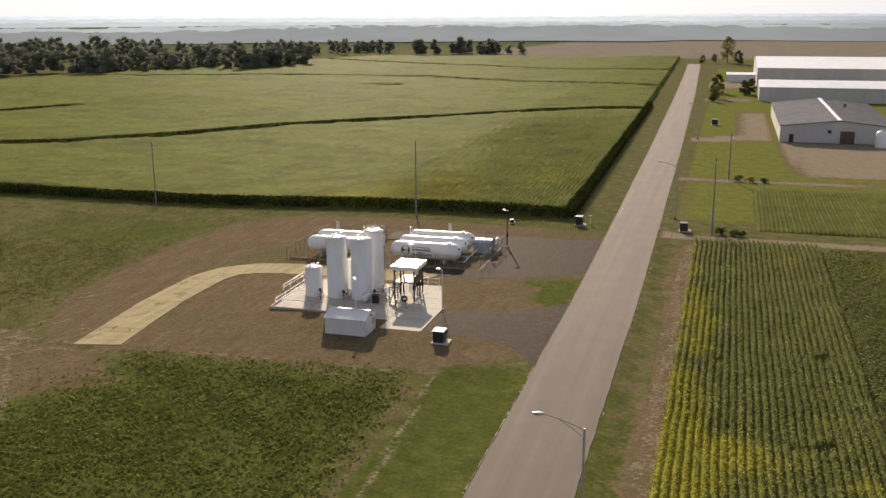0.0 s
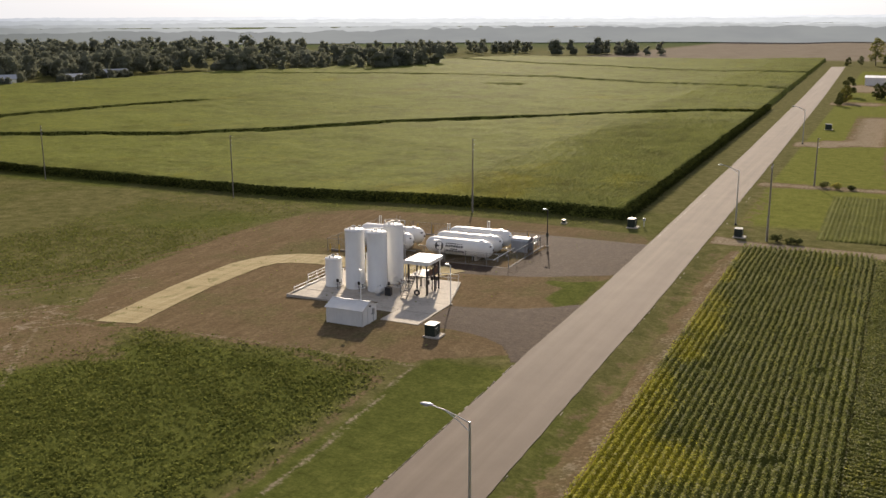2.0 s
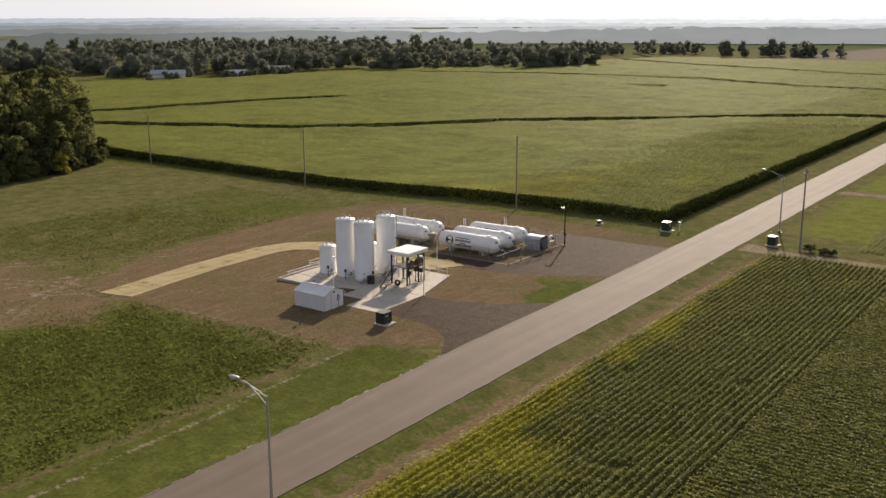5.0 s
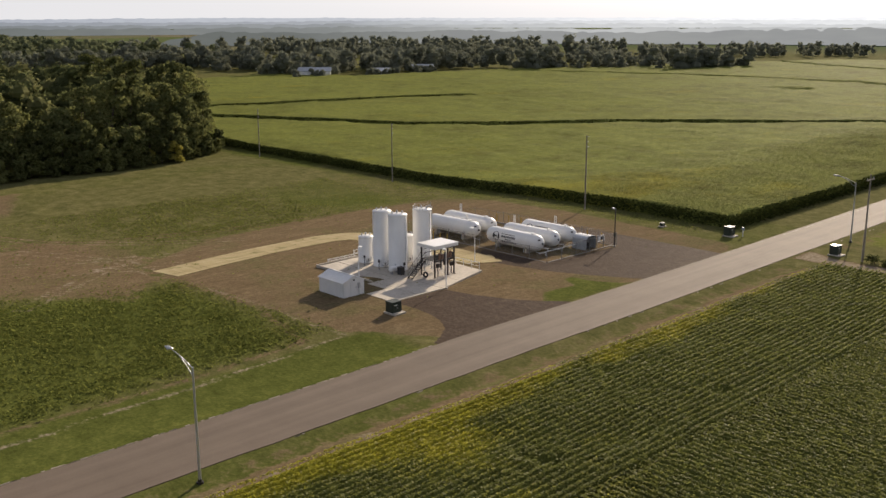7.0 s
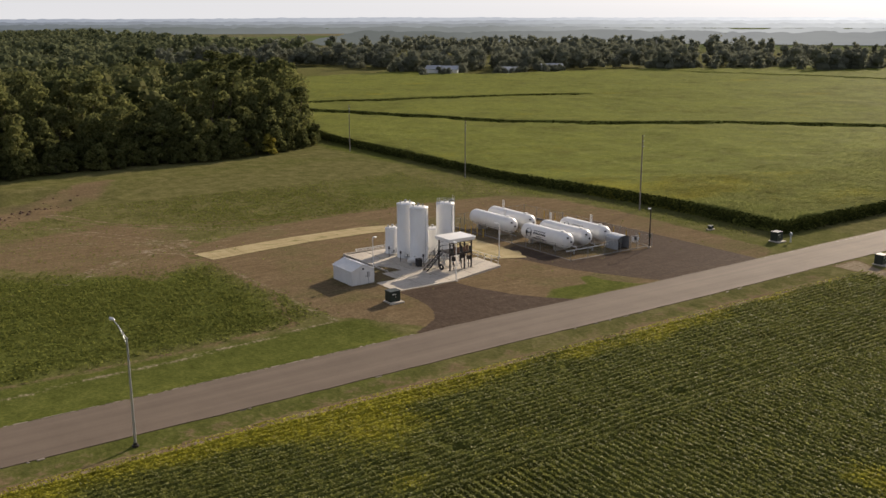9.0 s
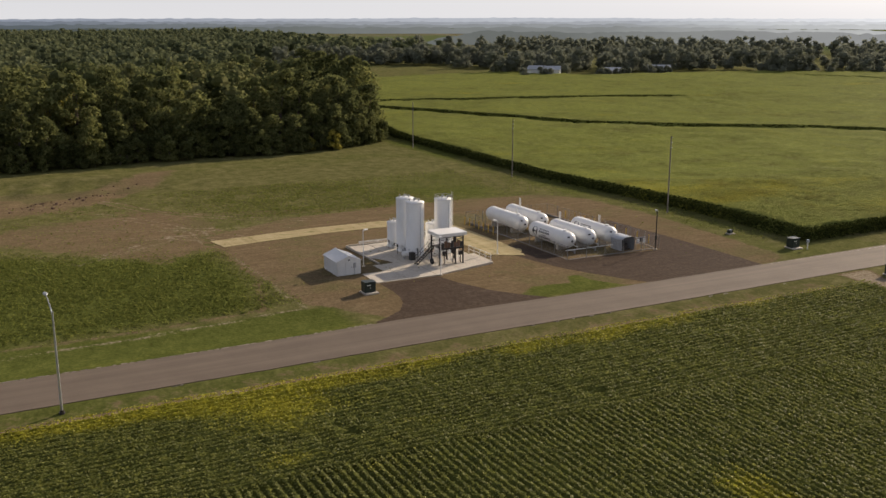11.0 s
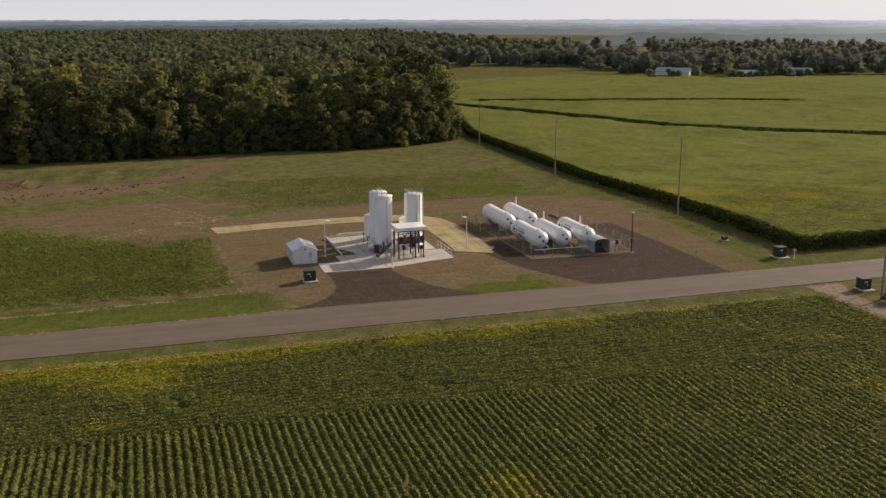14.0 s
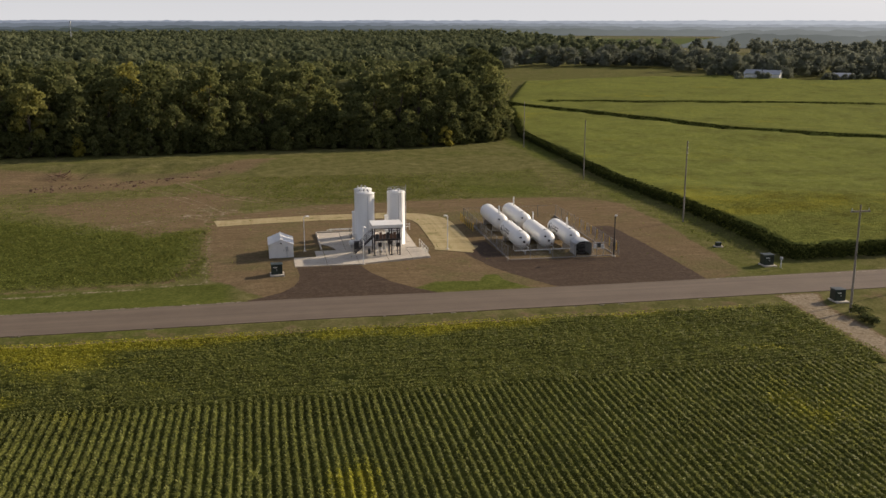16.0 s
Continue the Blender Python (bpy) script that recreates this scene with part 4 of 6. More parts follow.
woods("far_woods", far_spots, 70, 1.7, 2, "far dense deciduous wood", M_MIDLEAF, True, 1.25)
LINES = [([(-372, 318), (-385, 360), (-375, 408), (-360, 470), (-335, 497), (-322, 462), (-318, 478), (-309, 484)], 26, 1.3), ([(-269, 512), (-248, 575)], 14, 2.2), ([(-285, 515), (-330, 540), (-300, 600)], 40, 2.5),
         ([(-560, 262), (-490, 352), (-420, 352), (-396, 420), (-400, 520)], 40, 3.0), ([(-232, 738), (-194, 766)], 12, 1.2)]
for line, wide, dense in LINES:
    for (ax, ay), (bx, by) in zip(line, line[1:]):
        n = int(math.hypot(bx - ax, by - ay) / 6 * dense)
        for k in range(n):
            u = rnd.random()
            line_spots.append((ax + (bx - ax) * u + rnd.gauss(-wide * 0.35, wide * 0.35), ay + (by - ay) * u + rnd.gauss(0, wide * 0.3), rnd.uniform(7, 15)))
for hx, hy in ((-374, 333), (-364, 376), (-370, 412), (-338, 485)):
    for k in range(4 if hy < 340 else 11):
        a, b = rnd.uniform(5, 14), rnd.uniform(-10, 10)
        line_spots.append((hx + 0.79 * a + 0.61 * b, hy - 0.61 * a + 0.79 * b, rnd.uniform(2.8, 5.4)))
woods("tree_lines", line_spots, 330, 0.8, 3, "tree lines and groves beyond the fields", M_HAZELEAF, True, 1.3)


def far_forest():
    """One uneven dark sheet below the far crowns, painting the shade between them, with clearings."""
    x, y = spaced((-1700, -1100, 12), (-1100, 300, 9)), spaced((-900, -200, 12), (-200, 1100, 9), (1100, 1700, 12))
    X, Y = np.meshgrid(x, y, indexing="ij")
    r = np.random.RandomState(6)
    d = np.hypot(X - 30, Y - 90)
    cover = 0.35 + 0.8 * waves(X * 0.6, Y, 620, 44) + 0.35 * waves(X, Y, 170, 45) + 0.5 * smooth(900, 1800, d)
    m = smooth(0.0, 0.25, cover)
    m = m * smooth(600, 640, np.where(X < -380, d + 90, d - 80)) * (1 - inside([(-260, 600), (-180, 1150), (900, 1150), (900, -400), (-20, -400), (-20, 600)], X, Y, 30))
    wood = (Y < np.interp(-X, [160, 556, 1400, 3400], [140, 236, 420, 700])) & (X < -300)
    m = np.where(wood & (d > 560), smooth(-0.75, -0.5, cover), m)
    m = np.where((X > -600) & (Y > 225) & (Y < 360) & (X < -380), 0, m)
    m = m * (1 - smooth(300, 340, Y + 0.1 * X))
    z = land(X, Y) - 1 + m * 5.5
    top = np.argwhere((m > 0.5) & (r.uniform(0, 1, X.shape) < np.clip(0.62 * (900 / d) ** 0.3, 0, 0.7)) & ((-X * 0.95 + Y * 0.3 > 0) | (Y > 300)) & (d < 1650))
    spots = [(X[i, j] + r.uniform(-5, 5), Y[i, j] + r.uniform(-5, 5), r.uniform(11, 16)) for i, j in top]
    r.shuffle(spots)
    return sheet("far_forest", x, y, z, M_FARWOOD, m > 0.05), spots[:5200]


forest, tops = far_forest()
solo("far_forest", forest, M_FARWOOD, "shade-dark fill under the crowns of the far woods", "woods", "stuff")
woods("far_crowns", [s for s in tops if s[1] < 330 - 0.1 * s[0]], 34, 2.2, 9, "crowns of the far woods", M_MIDLEAF, True, 1.35)
grove = []


def stand(count, first, last, near, deep, low, high):
    """Trees strewn over a sector: degrees west of north, and metres, from the bend of the road."""
    for _ in range(count):
        u, d = radians(rnd.uniform(first, last)), near + deep * rnd.random()
        grove.append((15 - d * math.sin(u), 5 + d * math.cos(u), rnd.uniform(low, high)))


stand(330, 33, 62, 740, 170, 10, 15)
stand(70, 20, 32, 790, 90, 7, 11)
for _ in range(26):
    grove.append((-190 + rnd.gauss(0, 16), 772 + rnd.gauss(0, 7), rnd.uniform(7, 12)))
grove = [g for g in grove if float(inside(CORN, g[0], g[1], 1.0)) == 0 and float(waves(g[0], g[1], 190, 71)) > -0.75]
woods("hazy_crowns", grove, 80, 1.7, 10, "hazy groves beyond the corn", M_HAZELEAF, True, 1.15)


def ridge(name, radius, low, high, seed, near, away, first=0.0, last=360.0):
    """A plain glowing backdrop of wooded distance, its haze painted into the emission colour, paler towards the sun;
    its span in degrees from east over north.
    """
    g, r = Geo(), np.random.RandomState(int(seed * 10))
    n = int(7.0 * (last - first)) + 1
    a = np.radians(np.linspace(first, last, n))
    crest = (low + high) / 2 + (high - low) / 2 * (0.6 * np.sin(5 * a + seed) * np.sin(2 * a + 2 * seed) + 0.25 * np.sin(17 * a + seed) + 0.15 * np.sin(61 * a))
    crown = np.zeros(n)
    for c, w, h in zip(r.uniform(0, n, n // 3), r.uniform(1.5, 5.0, n // 3) * 1500 / radius, r.uniform(0.5, 3.2, n // 3)):
        lo, hi = max(0, int(c - w)), min(n, int(c + w) + 2)
        u = (np.arange(lo, hi) - c) / w
        crown[lo:hi] = np.maximum(crown[lo:hi], h * np.sqrt(np.clip(1 - u * u, 0, 1)))
    crest = crest + crown + r.uniform(-0.25, 0.25, n)
    if last - first < 359:
        u = np.linspace(first, last, n)
        crest = crest - 26 * (1 - smooth(0, 7, np.minimum(u - first, last - u)))
    p = [(30 + radius * math.cos(t), 90 + radius * math.sin(t), z) for t, c in zip(a, crest) for z in (-30, c)]
    g.add(p, [(2 * i, 2 * i + 1, 2 * i + 3, 2 * i + 2) for i in range(n - 1)], False)
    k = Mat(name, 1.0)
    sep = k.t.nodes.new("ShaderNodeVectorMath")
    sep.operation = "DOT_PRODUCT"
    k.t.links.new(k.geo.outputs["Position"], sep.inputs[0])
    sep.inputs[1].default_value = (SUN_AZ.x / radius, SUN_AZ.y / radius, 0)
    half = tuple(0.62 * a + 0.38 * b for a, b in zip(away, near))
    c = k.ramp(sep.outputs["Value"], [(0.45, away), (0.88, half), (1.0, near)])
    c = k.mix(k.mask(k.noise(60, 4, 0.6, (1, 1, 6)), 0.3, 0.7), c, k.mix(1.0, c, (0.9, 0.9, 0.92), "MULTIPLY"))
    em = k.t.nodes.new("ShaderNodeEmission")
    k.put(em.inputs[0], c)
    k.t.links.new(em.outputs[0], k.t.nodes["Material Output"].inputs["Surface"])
    return solo(name, g, k.m, "hazy blue-grey hills on the horizon", "backdrop", "structure")


# Each colour pair is painted haze: towards the sun, then away from it.
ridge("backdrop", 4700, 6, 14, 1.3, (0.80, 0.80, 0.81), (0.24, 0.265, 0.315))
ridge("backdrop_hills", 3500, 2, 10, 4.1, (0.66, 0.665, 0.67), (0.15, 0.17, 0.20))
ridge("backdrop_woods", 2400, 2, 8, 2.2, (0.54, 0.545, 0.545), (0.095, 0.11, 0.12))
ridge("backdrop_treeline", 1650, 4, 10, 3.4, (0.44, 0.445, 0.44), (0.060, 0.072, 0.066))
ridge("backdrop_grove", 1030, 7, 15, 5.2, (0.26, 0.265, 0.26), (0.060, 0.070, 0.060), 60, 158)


# ---------------------------------------------------------------- upright tanks
def upright_tank(name, x, y, r, top, label, ladder=False):
    t = thing(name, label, "storage tank", (x, y, PADZ))
    h = top - PADZ
    prof = [(r + 0.03, 0.0), (r + 0.03, 0.10), (r, 0.12)]
    prof += [(r, h - 0.16), (r - 0.02, h - 0.10), (r * 0.55, h + 0.02), (0.01, h + 0.05)]
    part("shell", Geo().lathe(prof, 48), M_WHITE, t)
    part("base_ring", Geo().lathe([(r + 0.16, 0.0), (r + 0.16, 0.05), (r + 0.02, 0.05)], 40), M_CONC, t)
    part("rim", Geo().lathe([(r + 0.002, h - 0.20), (r + 0.05, h - 0.18), (r + 0.05, h - 0.13), (r + 0.002, h - 0.11)], 48), M_WHITE, t)
    for a, q, up in ((0.6, 0.5, 0.32), (2.5, 0.45, 0.24), (4.4, 0.6, 0.28), (5.3, 0.2, 0.4)):
        c = (math.cos(a) * r * q, math.sin(a) * r * q)
        part("nozzle", Geo().rod((*c, h - 0.08), (*c, h + up), 0.07, seg=10).rod((*c, h + up - 0.06), (*c, h + up), 0.12, seg=10), M_STEEL, t)
    part("manway", Geo().rod((r * 0.6, -r * 0.78, 0.75), (r * 0.69, -r * 0.9, 0.75), 0.3, seg=18), M_WHITE, t)
    gauge = Geo().pipe([(r + 0.05, 0.15, 0.4), (r + 0.09, 0.15, h - 0.5), (r - 0.05, 0.15, h - 0.45)], 0.025, 6)
    part("level_pipe", gauge, M_STEEL, t)
    pipes = Geo().pipe([(r * 0.7, -r * 0.7, 0.35), (r * 1.15, -r * 0.9, 0.35), (r * 1.15, -r * 0.2, 0.35), (r * 1.15, -r * 0.2, 0.9)], 0.05)
    part("outlet_pipe", pipes, M_STEEL, t)
    part("valve", Geo().rod((r * 1.15, -r * 0.6, 0.35), (r * 1.15, -r * 0.6, 0.62), 0.05).rod((r * 1.15, -r * 0.6, 0.62), (r * 1.15, -r * 0.6, 0.65), 0.14, seg=12), M_BLACK, t)
    if ladder:
        g = Geo()
        for s in (-0.22, 0.22):
            g.rod((s, r + 0.14, 0.3), (s, r + 0.14, h + 0.7), 0.022, seg=6)
        for z in np.arange(0.5, h + 0.2, 0.3):
            g.rod((-0.22, r + 0.14, z), (0.22, r + 0.14, z), 0.014, seg=5)
        part("ladder", g, M_STEEL, t)
        part("vent_pipe", Geo().pipe([(r + 0.12, 0.5, 0.2), (r + 0.12, 0.5, h + 0.32), (r - 0.1, 0.4, h + 0.42), (r - 0.45, 0.3, h + 0.36), (r - 0.5, 0.3, h)], 0.045), M_STEEL, t)
        rail = Geo()
        for k in range(14):
            a, b = (1.2 + 0.34 * k, 1.2 + 0.34 * (k + 1))
            p, q = ((math.cos(v) * (r - 0.06), math.sin(v) * (r - 0.06)) for v in (a, b))
            rail.rod((*p, h - 0.1), (*p, h + 0.34), 0.018, seg=5).rod((*p, h + 0.34), (*q, h + 0.34), 0.018, seg=5)
        part("top_rail", rail, M_STEEL, t)
    return t


upright_tank("storage_tank", -44.45, 99.85, 0.98, 3.95, "short white upright steel tank on the concrete pad")
upright_tank("storage_tank", -41.65, 100.1, 1.15, 7.58, "tall white upright steel tank on the concrete pad")
upright_tank("storage_tank", -38.72, 100.1, 1.15, 7.55, "tall white upright steel tank with pipes at its foot")
upright_tank("storage_tank", -38.68, 104.1, 1.15, 7.62, "tall white upright steel tank with ladder and top rail", True)
upright_tank("storage_tank", -41.2, 103.9, 1.0, 3.95, "short white upright steel tank between tall tanks")

# a small lying vessel and the pump at the foot of the tanks
v = thing("small_vessel", "small white lying pressure vessel on saddles", "pressure vessel", (-37.6, 98.5, PADZ), 90)
ends = [(0.02, 0.0), (0.2, 0.04), (0.31, 0.14), (0.34, 0.28), (0.34, 1.35), (0.31, 1.5), (0.2, 1.6), (0.02, 1.63)]
part("shell", Geo().lathe(ends, 24, pose(-0.8, 0, 0.62, 0, 90, 0)), M_WHITE, v)
for s in (-0.45, 0.45):
    part("saddle", Geo().box(s - 0.07, s + 0.07, -0.26, 0.26, 0, 0.42, 0.02), M_STEEL, v)
part("nozzle", Geo().rod((0.2, 0, 0.9), (0.2, 0, 1.15), 0.05), M_STEEL, v)
pump = thing("pump_cabinet", "black pump cabinet beside the tanks", "cabinet", (-36.5, 98.6, PADZ))
part("body", Geo().box(-0.35, 0.35, -0.3, 0.3, 0.05, 0.95, 0.04), M_BLACK, pump)
part("plinth", Geo().box(-0.4, 0.4, -0.35, 0.35, 0, 0.06), M_CONC, pump)
part("lid", Geo().box(-0.38, 0.38, -0.33, 0.33, 0.95, 1.0, 0.02), M_DARK, pump)

# pipework between tanks and loading rack
pw = thing("pipework", "white and grey pipe runs with valves on low stands", "pipes", (0, 0, PADZ))
for k, (y, z) in enumerate(((101.0, 0.35), (101.4, 0.5), (101.8, 0.35), (102.4, 0.6), (103.0, 0.4))):
    part("pipe", Geo().pipe([(-37.4, y, z), (-36.2, y, z), (-36.2, y + 0.4, z + 0.5), (-34.9, y + 0.4, z + 0.5), (-34.9, y + 0.4, 1.9)], 0.05), M_STEEL if k % 2 else M_WHITE, pw)
    part("valve", Geo().rod((-36.6, y, z), (-36.6, y, z + 0.28), 0.04).rod((-36.6, y, z + 0.26), (-36.6, y, z + 0.3), 0.13, seg=12), M_RUST if k % 2 else M_BLACK, pw)
for y in (100.8, 102.1, 103.3):
    part("stand", Geo().box(-36.15, -36.05, y - 0.05, y + 0.05, 0, 0.8).box(-36.3, -35.9, y - 0.15, y + 0.15, 0, 0.04), M_STEEL, pw)
for y0, y1 in ((95.4, 99.6), (100.2, 105.6)):
    part("pipe", Geo().pipe([(-46.4, y0, 0.5), (-46.4, y1, 0.5), (-45.2, y1, 0.5)], 0.04), M_WHITE, pw)

# pipe rail at the west side of the pad
rail = thing("pipe_rail", "white pipe guard rail on posts beside the pad", "guard rail", (0, 0, 0))
for a, b in (((-47.6, 96.0), (-47.6, 104.2)), ((-49.2, 101.5), (-49.2, 107.6))):
    part("rail", Geo().rod((*a, 0.85), (*b, 0.85), 0.045).rod((*a, 0.5), (*b, 0.5), 0.04), M_WHITE, rail)
    for u in (0.02, 0.34, 0.66, 0.98):
        x, y = a[0] + (b[0] - a[0]) * u, a[1] + (b[1] - a[1]) * u
        part("post", Geo().rod((x, y, -0.1), (x, y, 0.9), 0.05), M_WHITE, rail)

# dark posts of the gauges round the tank feet
for x, y in ((-43.1, 98.4), (-40.2, 98.3), (-37.0, 99.6)):
    p = thing("gauge_post", "dark steel gauge post beside a tank", "post", (x, y, PADZ), group="gauge posts")
    part("post", Geo().rod((0, 0, 0), (0, 0, 1.3), 0.035), M_DARK, p)
    part("box", Geo().box(-0.14, 0.14, -0.06, 0.06, 0.95, 1.3, 0.02), M_DARK, p)
    part("foot", Geo().box(-0.12, 0.12, -0.12, 0.12, 0, 0.02), M_STEEL, p)

# ---------------------------------------------------------------- loading rack
rack = thing("loading_rack", "dark steel loading rack with white canopy and stair", "loading rack", (-33.75, 102.1, PADZ))
hx, hy, top = 1.55, 1.95, 4.45 - PADZ
part("canopy", Geo().box(-hx, hx, -hy, hy, top - 0.42, top, 0.03), M_WHITE, rack, "white canopy roof with deep fascia")
part("drip_edge", Geo().box(-hx - 0.03, hx + 0.03, -hy - 0.03, hy + 0.03, top - 0.06, top - 0.035), M_WHITE, rack)
for x in (-1.15, 1.15):
    for y in (-1.6, 0.55, 1.6):
        part("post", Geo().box(x - 0.07, x + 0.07, y - 0.07, y + 0.07, 0, top - 0.42), M_DARK, rack)
        part("foot", Geo().box(x - 0.16, x + 0.16, y - 0.16, y + 0.16, 0, 0.03), M_DARK, rack)
    part("beam", Geo().box(x - 0.06, x + 0.06, -1.7, 1.7, top - 0.60, top - 0.42), M_DARK, rack)
    part("beam", Geo().box(x - 0.06, x + 0.06, -1.7, 1.7, 1.86, 2.02), M_DARK, rack)
for y in np.arange(-1.6, 1.61, 0.2):
    part("deck_plank", Geo().box(-1.2, 1.2, y, y + 0.17, 2.02, 2.07), M_DARK, rack)
for x in (-1.2, 1.2):
    part("guard_rail", Geo().rod((x, -1.6, 3.1), (x, 1.6, 3.1), 0.03).rod((x, -1.6, 2.6), (x, 1.6, 2.6), 0.025), M_DARK, rack)
part("guard_rail", Geo().rod((-1.2, 1.6, 3.1), (1.2, 1.6, 3.1), 0.03).rod((-1.2, 1.6, 2.6), (1.2, 1.6, 2.6), 0.025), M_DARK, rack)
for k, y in enumerate(np.arange(-1.45, 1.5, 0.44)):
    part("hose_panel", Geo().box(1.16, 1.24, y, y + 0.36, 2.12, 2.95 if k % 2 else 2.75, 0.01), M_RUST if k % 3 else M_BLACK, rack)
for k, y in enumerate((-1.2, -0.7, -0.2, 0.2, 0.9, 1.3)):
    part("drop_pipe", Geo().pipe([(0.5, y, 2.0), (0.5, y, 0.9), (0.9, y, 0.5), (0.9, y, 0.2)], 0.045), M_STEEL if k % 2 else M_WHITE, rack)
for x, y, z in ((0.8, -1.1, 1.1), (0.8, 0.1, 1.3), (0.8, 1.15, 1.0)):
    part("meter", Geo().box(x, x + 0.3, y, y + 0.4, z, z + 0.5, 0.03).rod((x + 0.15, y + 0.2, 0), (x + 0.15, y + 0.2, z), 0.05), M_DARK, rack)
stair = Geo()
for x in (-1.0, -0.3):
    stair.add([(x, -1.7, 2.07), (x + 0.05, -1.7, 2.07), (x + 0.05, -3.9, 0.0), (x, -3.9, 0.0), (x, -1.7, 1.85), (x + 0.05, -1.7, 1.85), (x + 0.05, -4.1, 0.0), (x, -4.1, 0.0)],
              [(0, 1, 2, 3), (4, 7, 6, 5), (0, 3, 7, 4), (1, 5, 6, 2), (0, 4, 5, 1), (3, 2, 6, 7)])
part("stringers", stair, M_DARK, rack)
for k in range(9):
    y, z = -1.9 - 0.235 * k, 1.86 - 0.22 * k
    part("tread", Geo().box(-0.95, -0.3, y - 0.13, y + 0.13, z - 0.03, z), M_DARK, rack)
for x in (-0.97, -0.28):
    hr = Geo().rod((x, -1.7, 3.0), (x, -3.95, 0.95), 0.025).rod((x, -1.7, 2.55), (x, -3.95, 0.5), 0.018)
    for u in (0.0, 0.33, 0.66, 1.0):
        y, z = -1.7 - 2.25 * u, 2.05 - 2.05 * u
        hr.rod((x, y, z), (x, y, z + 0.95), 0.02, seg=6)
    part("handrail", hr, M_DARK, rack)
tyre = Geo().lathe([(0.18, -0.09), (0.33, -0.09), (0.37, -0.05), (0.37, 0.05), (0.33, 0.09), (0.18, 0.09), (0.18, -0.09)], 24, pose(0.2, -2.2, 0.37, 90, 0, 10))
part("hose_reel", tyre, M_BLACK, rack)

for a, b in (((-36.9, 106.9), (-31.6, 107.1)),):
    f = thing("handrail", "low white pipe handrail at the pad edge", "handrail", (0, 0, PADZ - 0.05))
    part("rail", Geo().rod((*a, 0.95), (*b, 0.95), 0.03).rod((*a, 0.5), (*b, 0.5), 0.025), M_WHITE, f)
    for u in (0, 0.25, 0.5, 0.75, 1):
        x, y = a[0] + (b[0] - a[0]) * u, a[1] + (b[1] - a[1]) * u
        part("post", Geo().rod((x, y, 0), (x, y, 1.0), 0.035), M_WHITE, f)


# ---------------------------------------------------------------- shed
def shed():
    s = thing("equipment_shed", "small white metal shed with a gabled roof", "shed", (-35.75, 88.95, 0.40))
    lx, ly, eave, apex = 2.15, 1.45, 1.78, 2.35
    part("slab", Geo().box(-lx - 0.25, lx + 0.2, -ly - 0.2, ly + 0.2, -0.5, 0.04, 0.02), M_CONC, s)
    for y in (-ly, ly):
        g = Geo().box(-lx, lx, y - 0.04, y + 0.04, 0.04, eave)
        part("wall", g, M_WALL, s)
    for x in (-lx, lx):
        g = Geo()
        for d in (-0.04, 0.04):
            g.add([(x + d, -ly + .04, 0.04), (x + d, ly - .04, 0.04), (x + d, ly - .04, eave), (x + d, 0, apex - 0.05), (x + d, -ly + .04, eave)], [(0, 1, 2, 3, 4) if d > 0 else (4, 3, 2, 1, 0)])
        part("gable_wall", g, M_WALL, s)
    for sgn in (-1, 1):
        n = 14
        for k in range(n):
            x0 = -lx - 0.12 + (2 * lx + 0.24) * k / n
            x1 = -lx - 0.12 + (2 * lx + 0.24) * (k + 1) / n - 0.012
            a, b = (sgn * (ly + 0.16), eave - 0.07), (0.0, apex)
            g = Geo()
            p = [(x0, a[0], a[1]), (x1, a[0], a[1]), (x1, b[0], b[1]), (x0, b[0], b[1])]
            g.add(p + [(x, y, z + 0.05) for x, y, z in p], [(3, 2, 1, 0), (4, 5, 6, 7), (0, 1, 5, 4), (1, 2, 6, 5), (2, 3, 7, 6), (3, 0, 4, 7)])
            part("roof_panel", g, M_WALL, s)
    part("ridge_cap", Geo().box(-lx - 0.13, lx + 0.13, -0.1, 0.1, apex + 0.03, apex + 0.075, 0.02), M_WALL, s)
    for k in range(22):
        x = -lx + 0.1 + k * 0.2
        for y in (-ly - 0.052, ly + 0.052):
            part("siding_rib", Geo().box(x - 0.015, x + 0.015, y - 0.01, y + 0.01, 0.05, eave - 0.04), M_WALL, s)
    d = part("door", Geo().box(lx + 0.045, lx + 0.085, -0.45, 0.45, 0.06, 1.72, 0.01), M_WALL, s)
    part("handle", Geo().box(lx + 0.085, lx + 0.13, 0.28, 0.36, 0.95, 1.08), M_STEEL, d)
    m = part("meter_box", Geo().box(lx + 0.045, lx + 0.2, 0.55, 0.85, 0.9, 1.5, 0.02).rod((lx + 0.1, 0.7, 0.05), (lx + 0.1, 0.7, 0.9), 0.03), M_STEEL, s)
    part("wall_lamp", Geo().box(lx + 0.045, lx + 0.2, -0.1, 0.1, 1.85, 1.98, 0.02), M_DARK, s)
    part("step", Geo().box(lx + 0.2, lx + 1.0, -0.6, 0.6, -0.3, 0.0, 0.02), M_CONC, s)


shed()


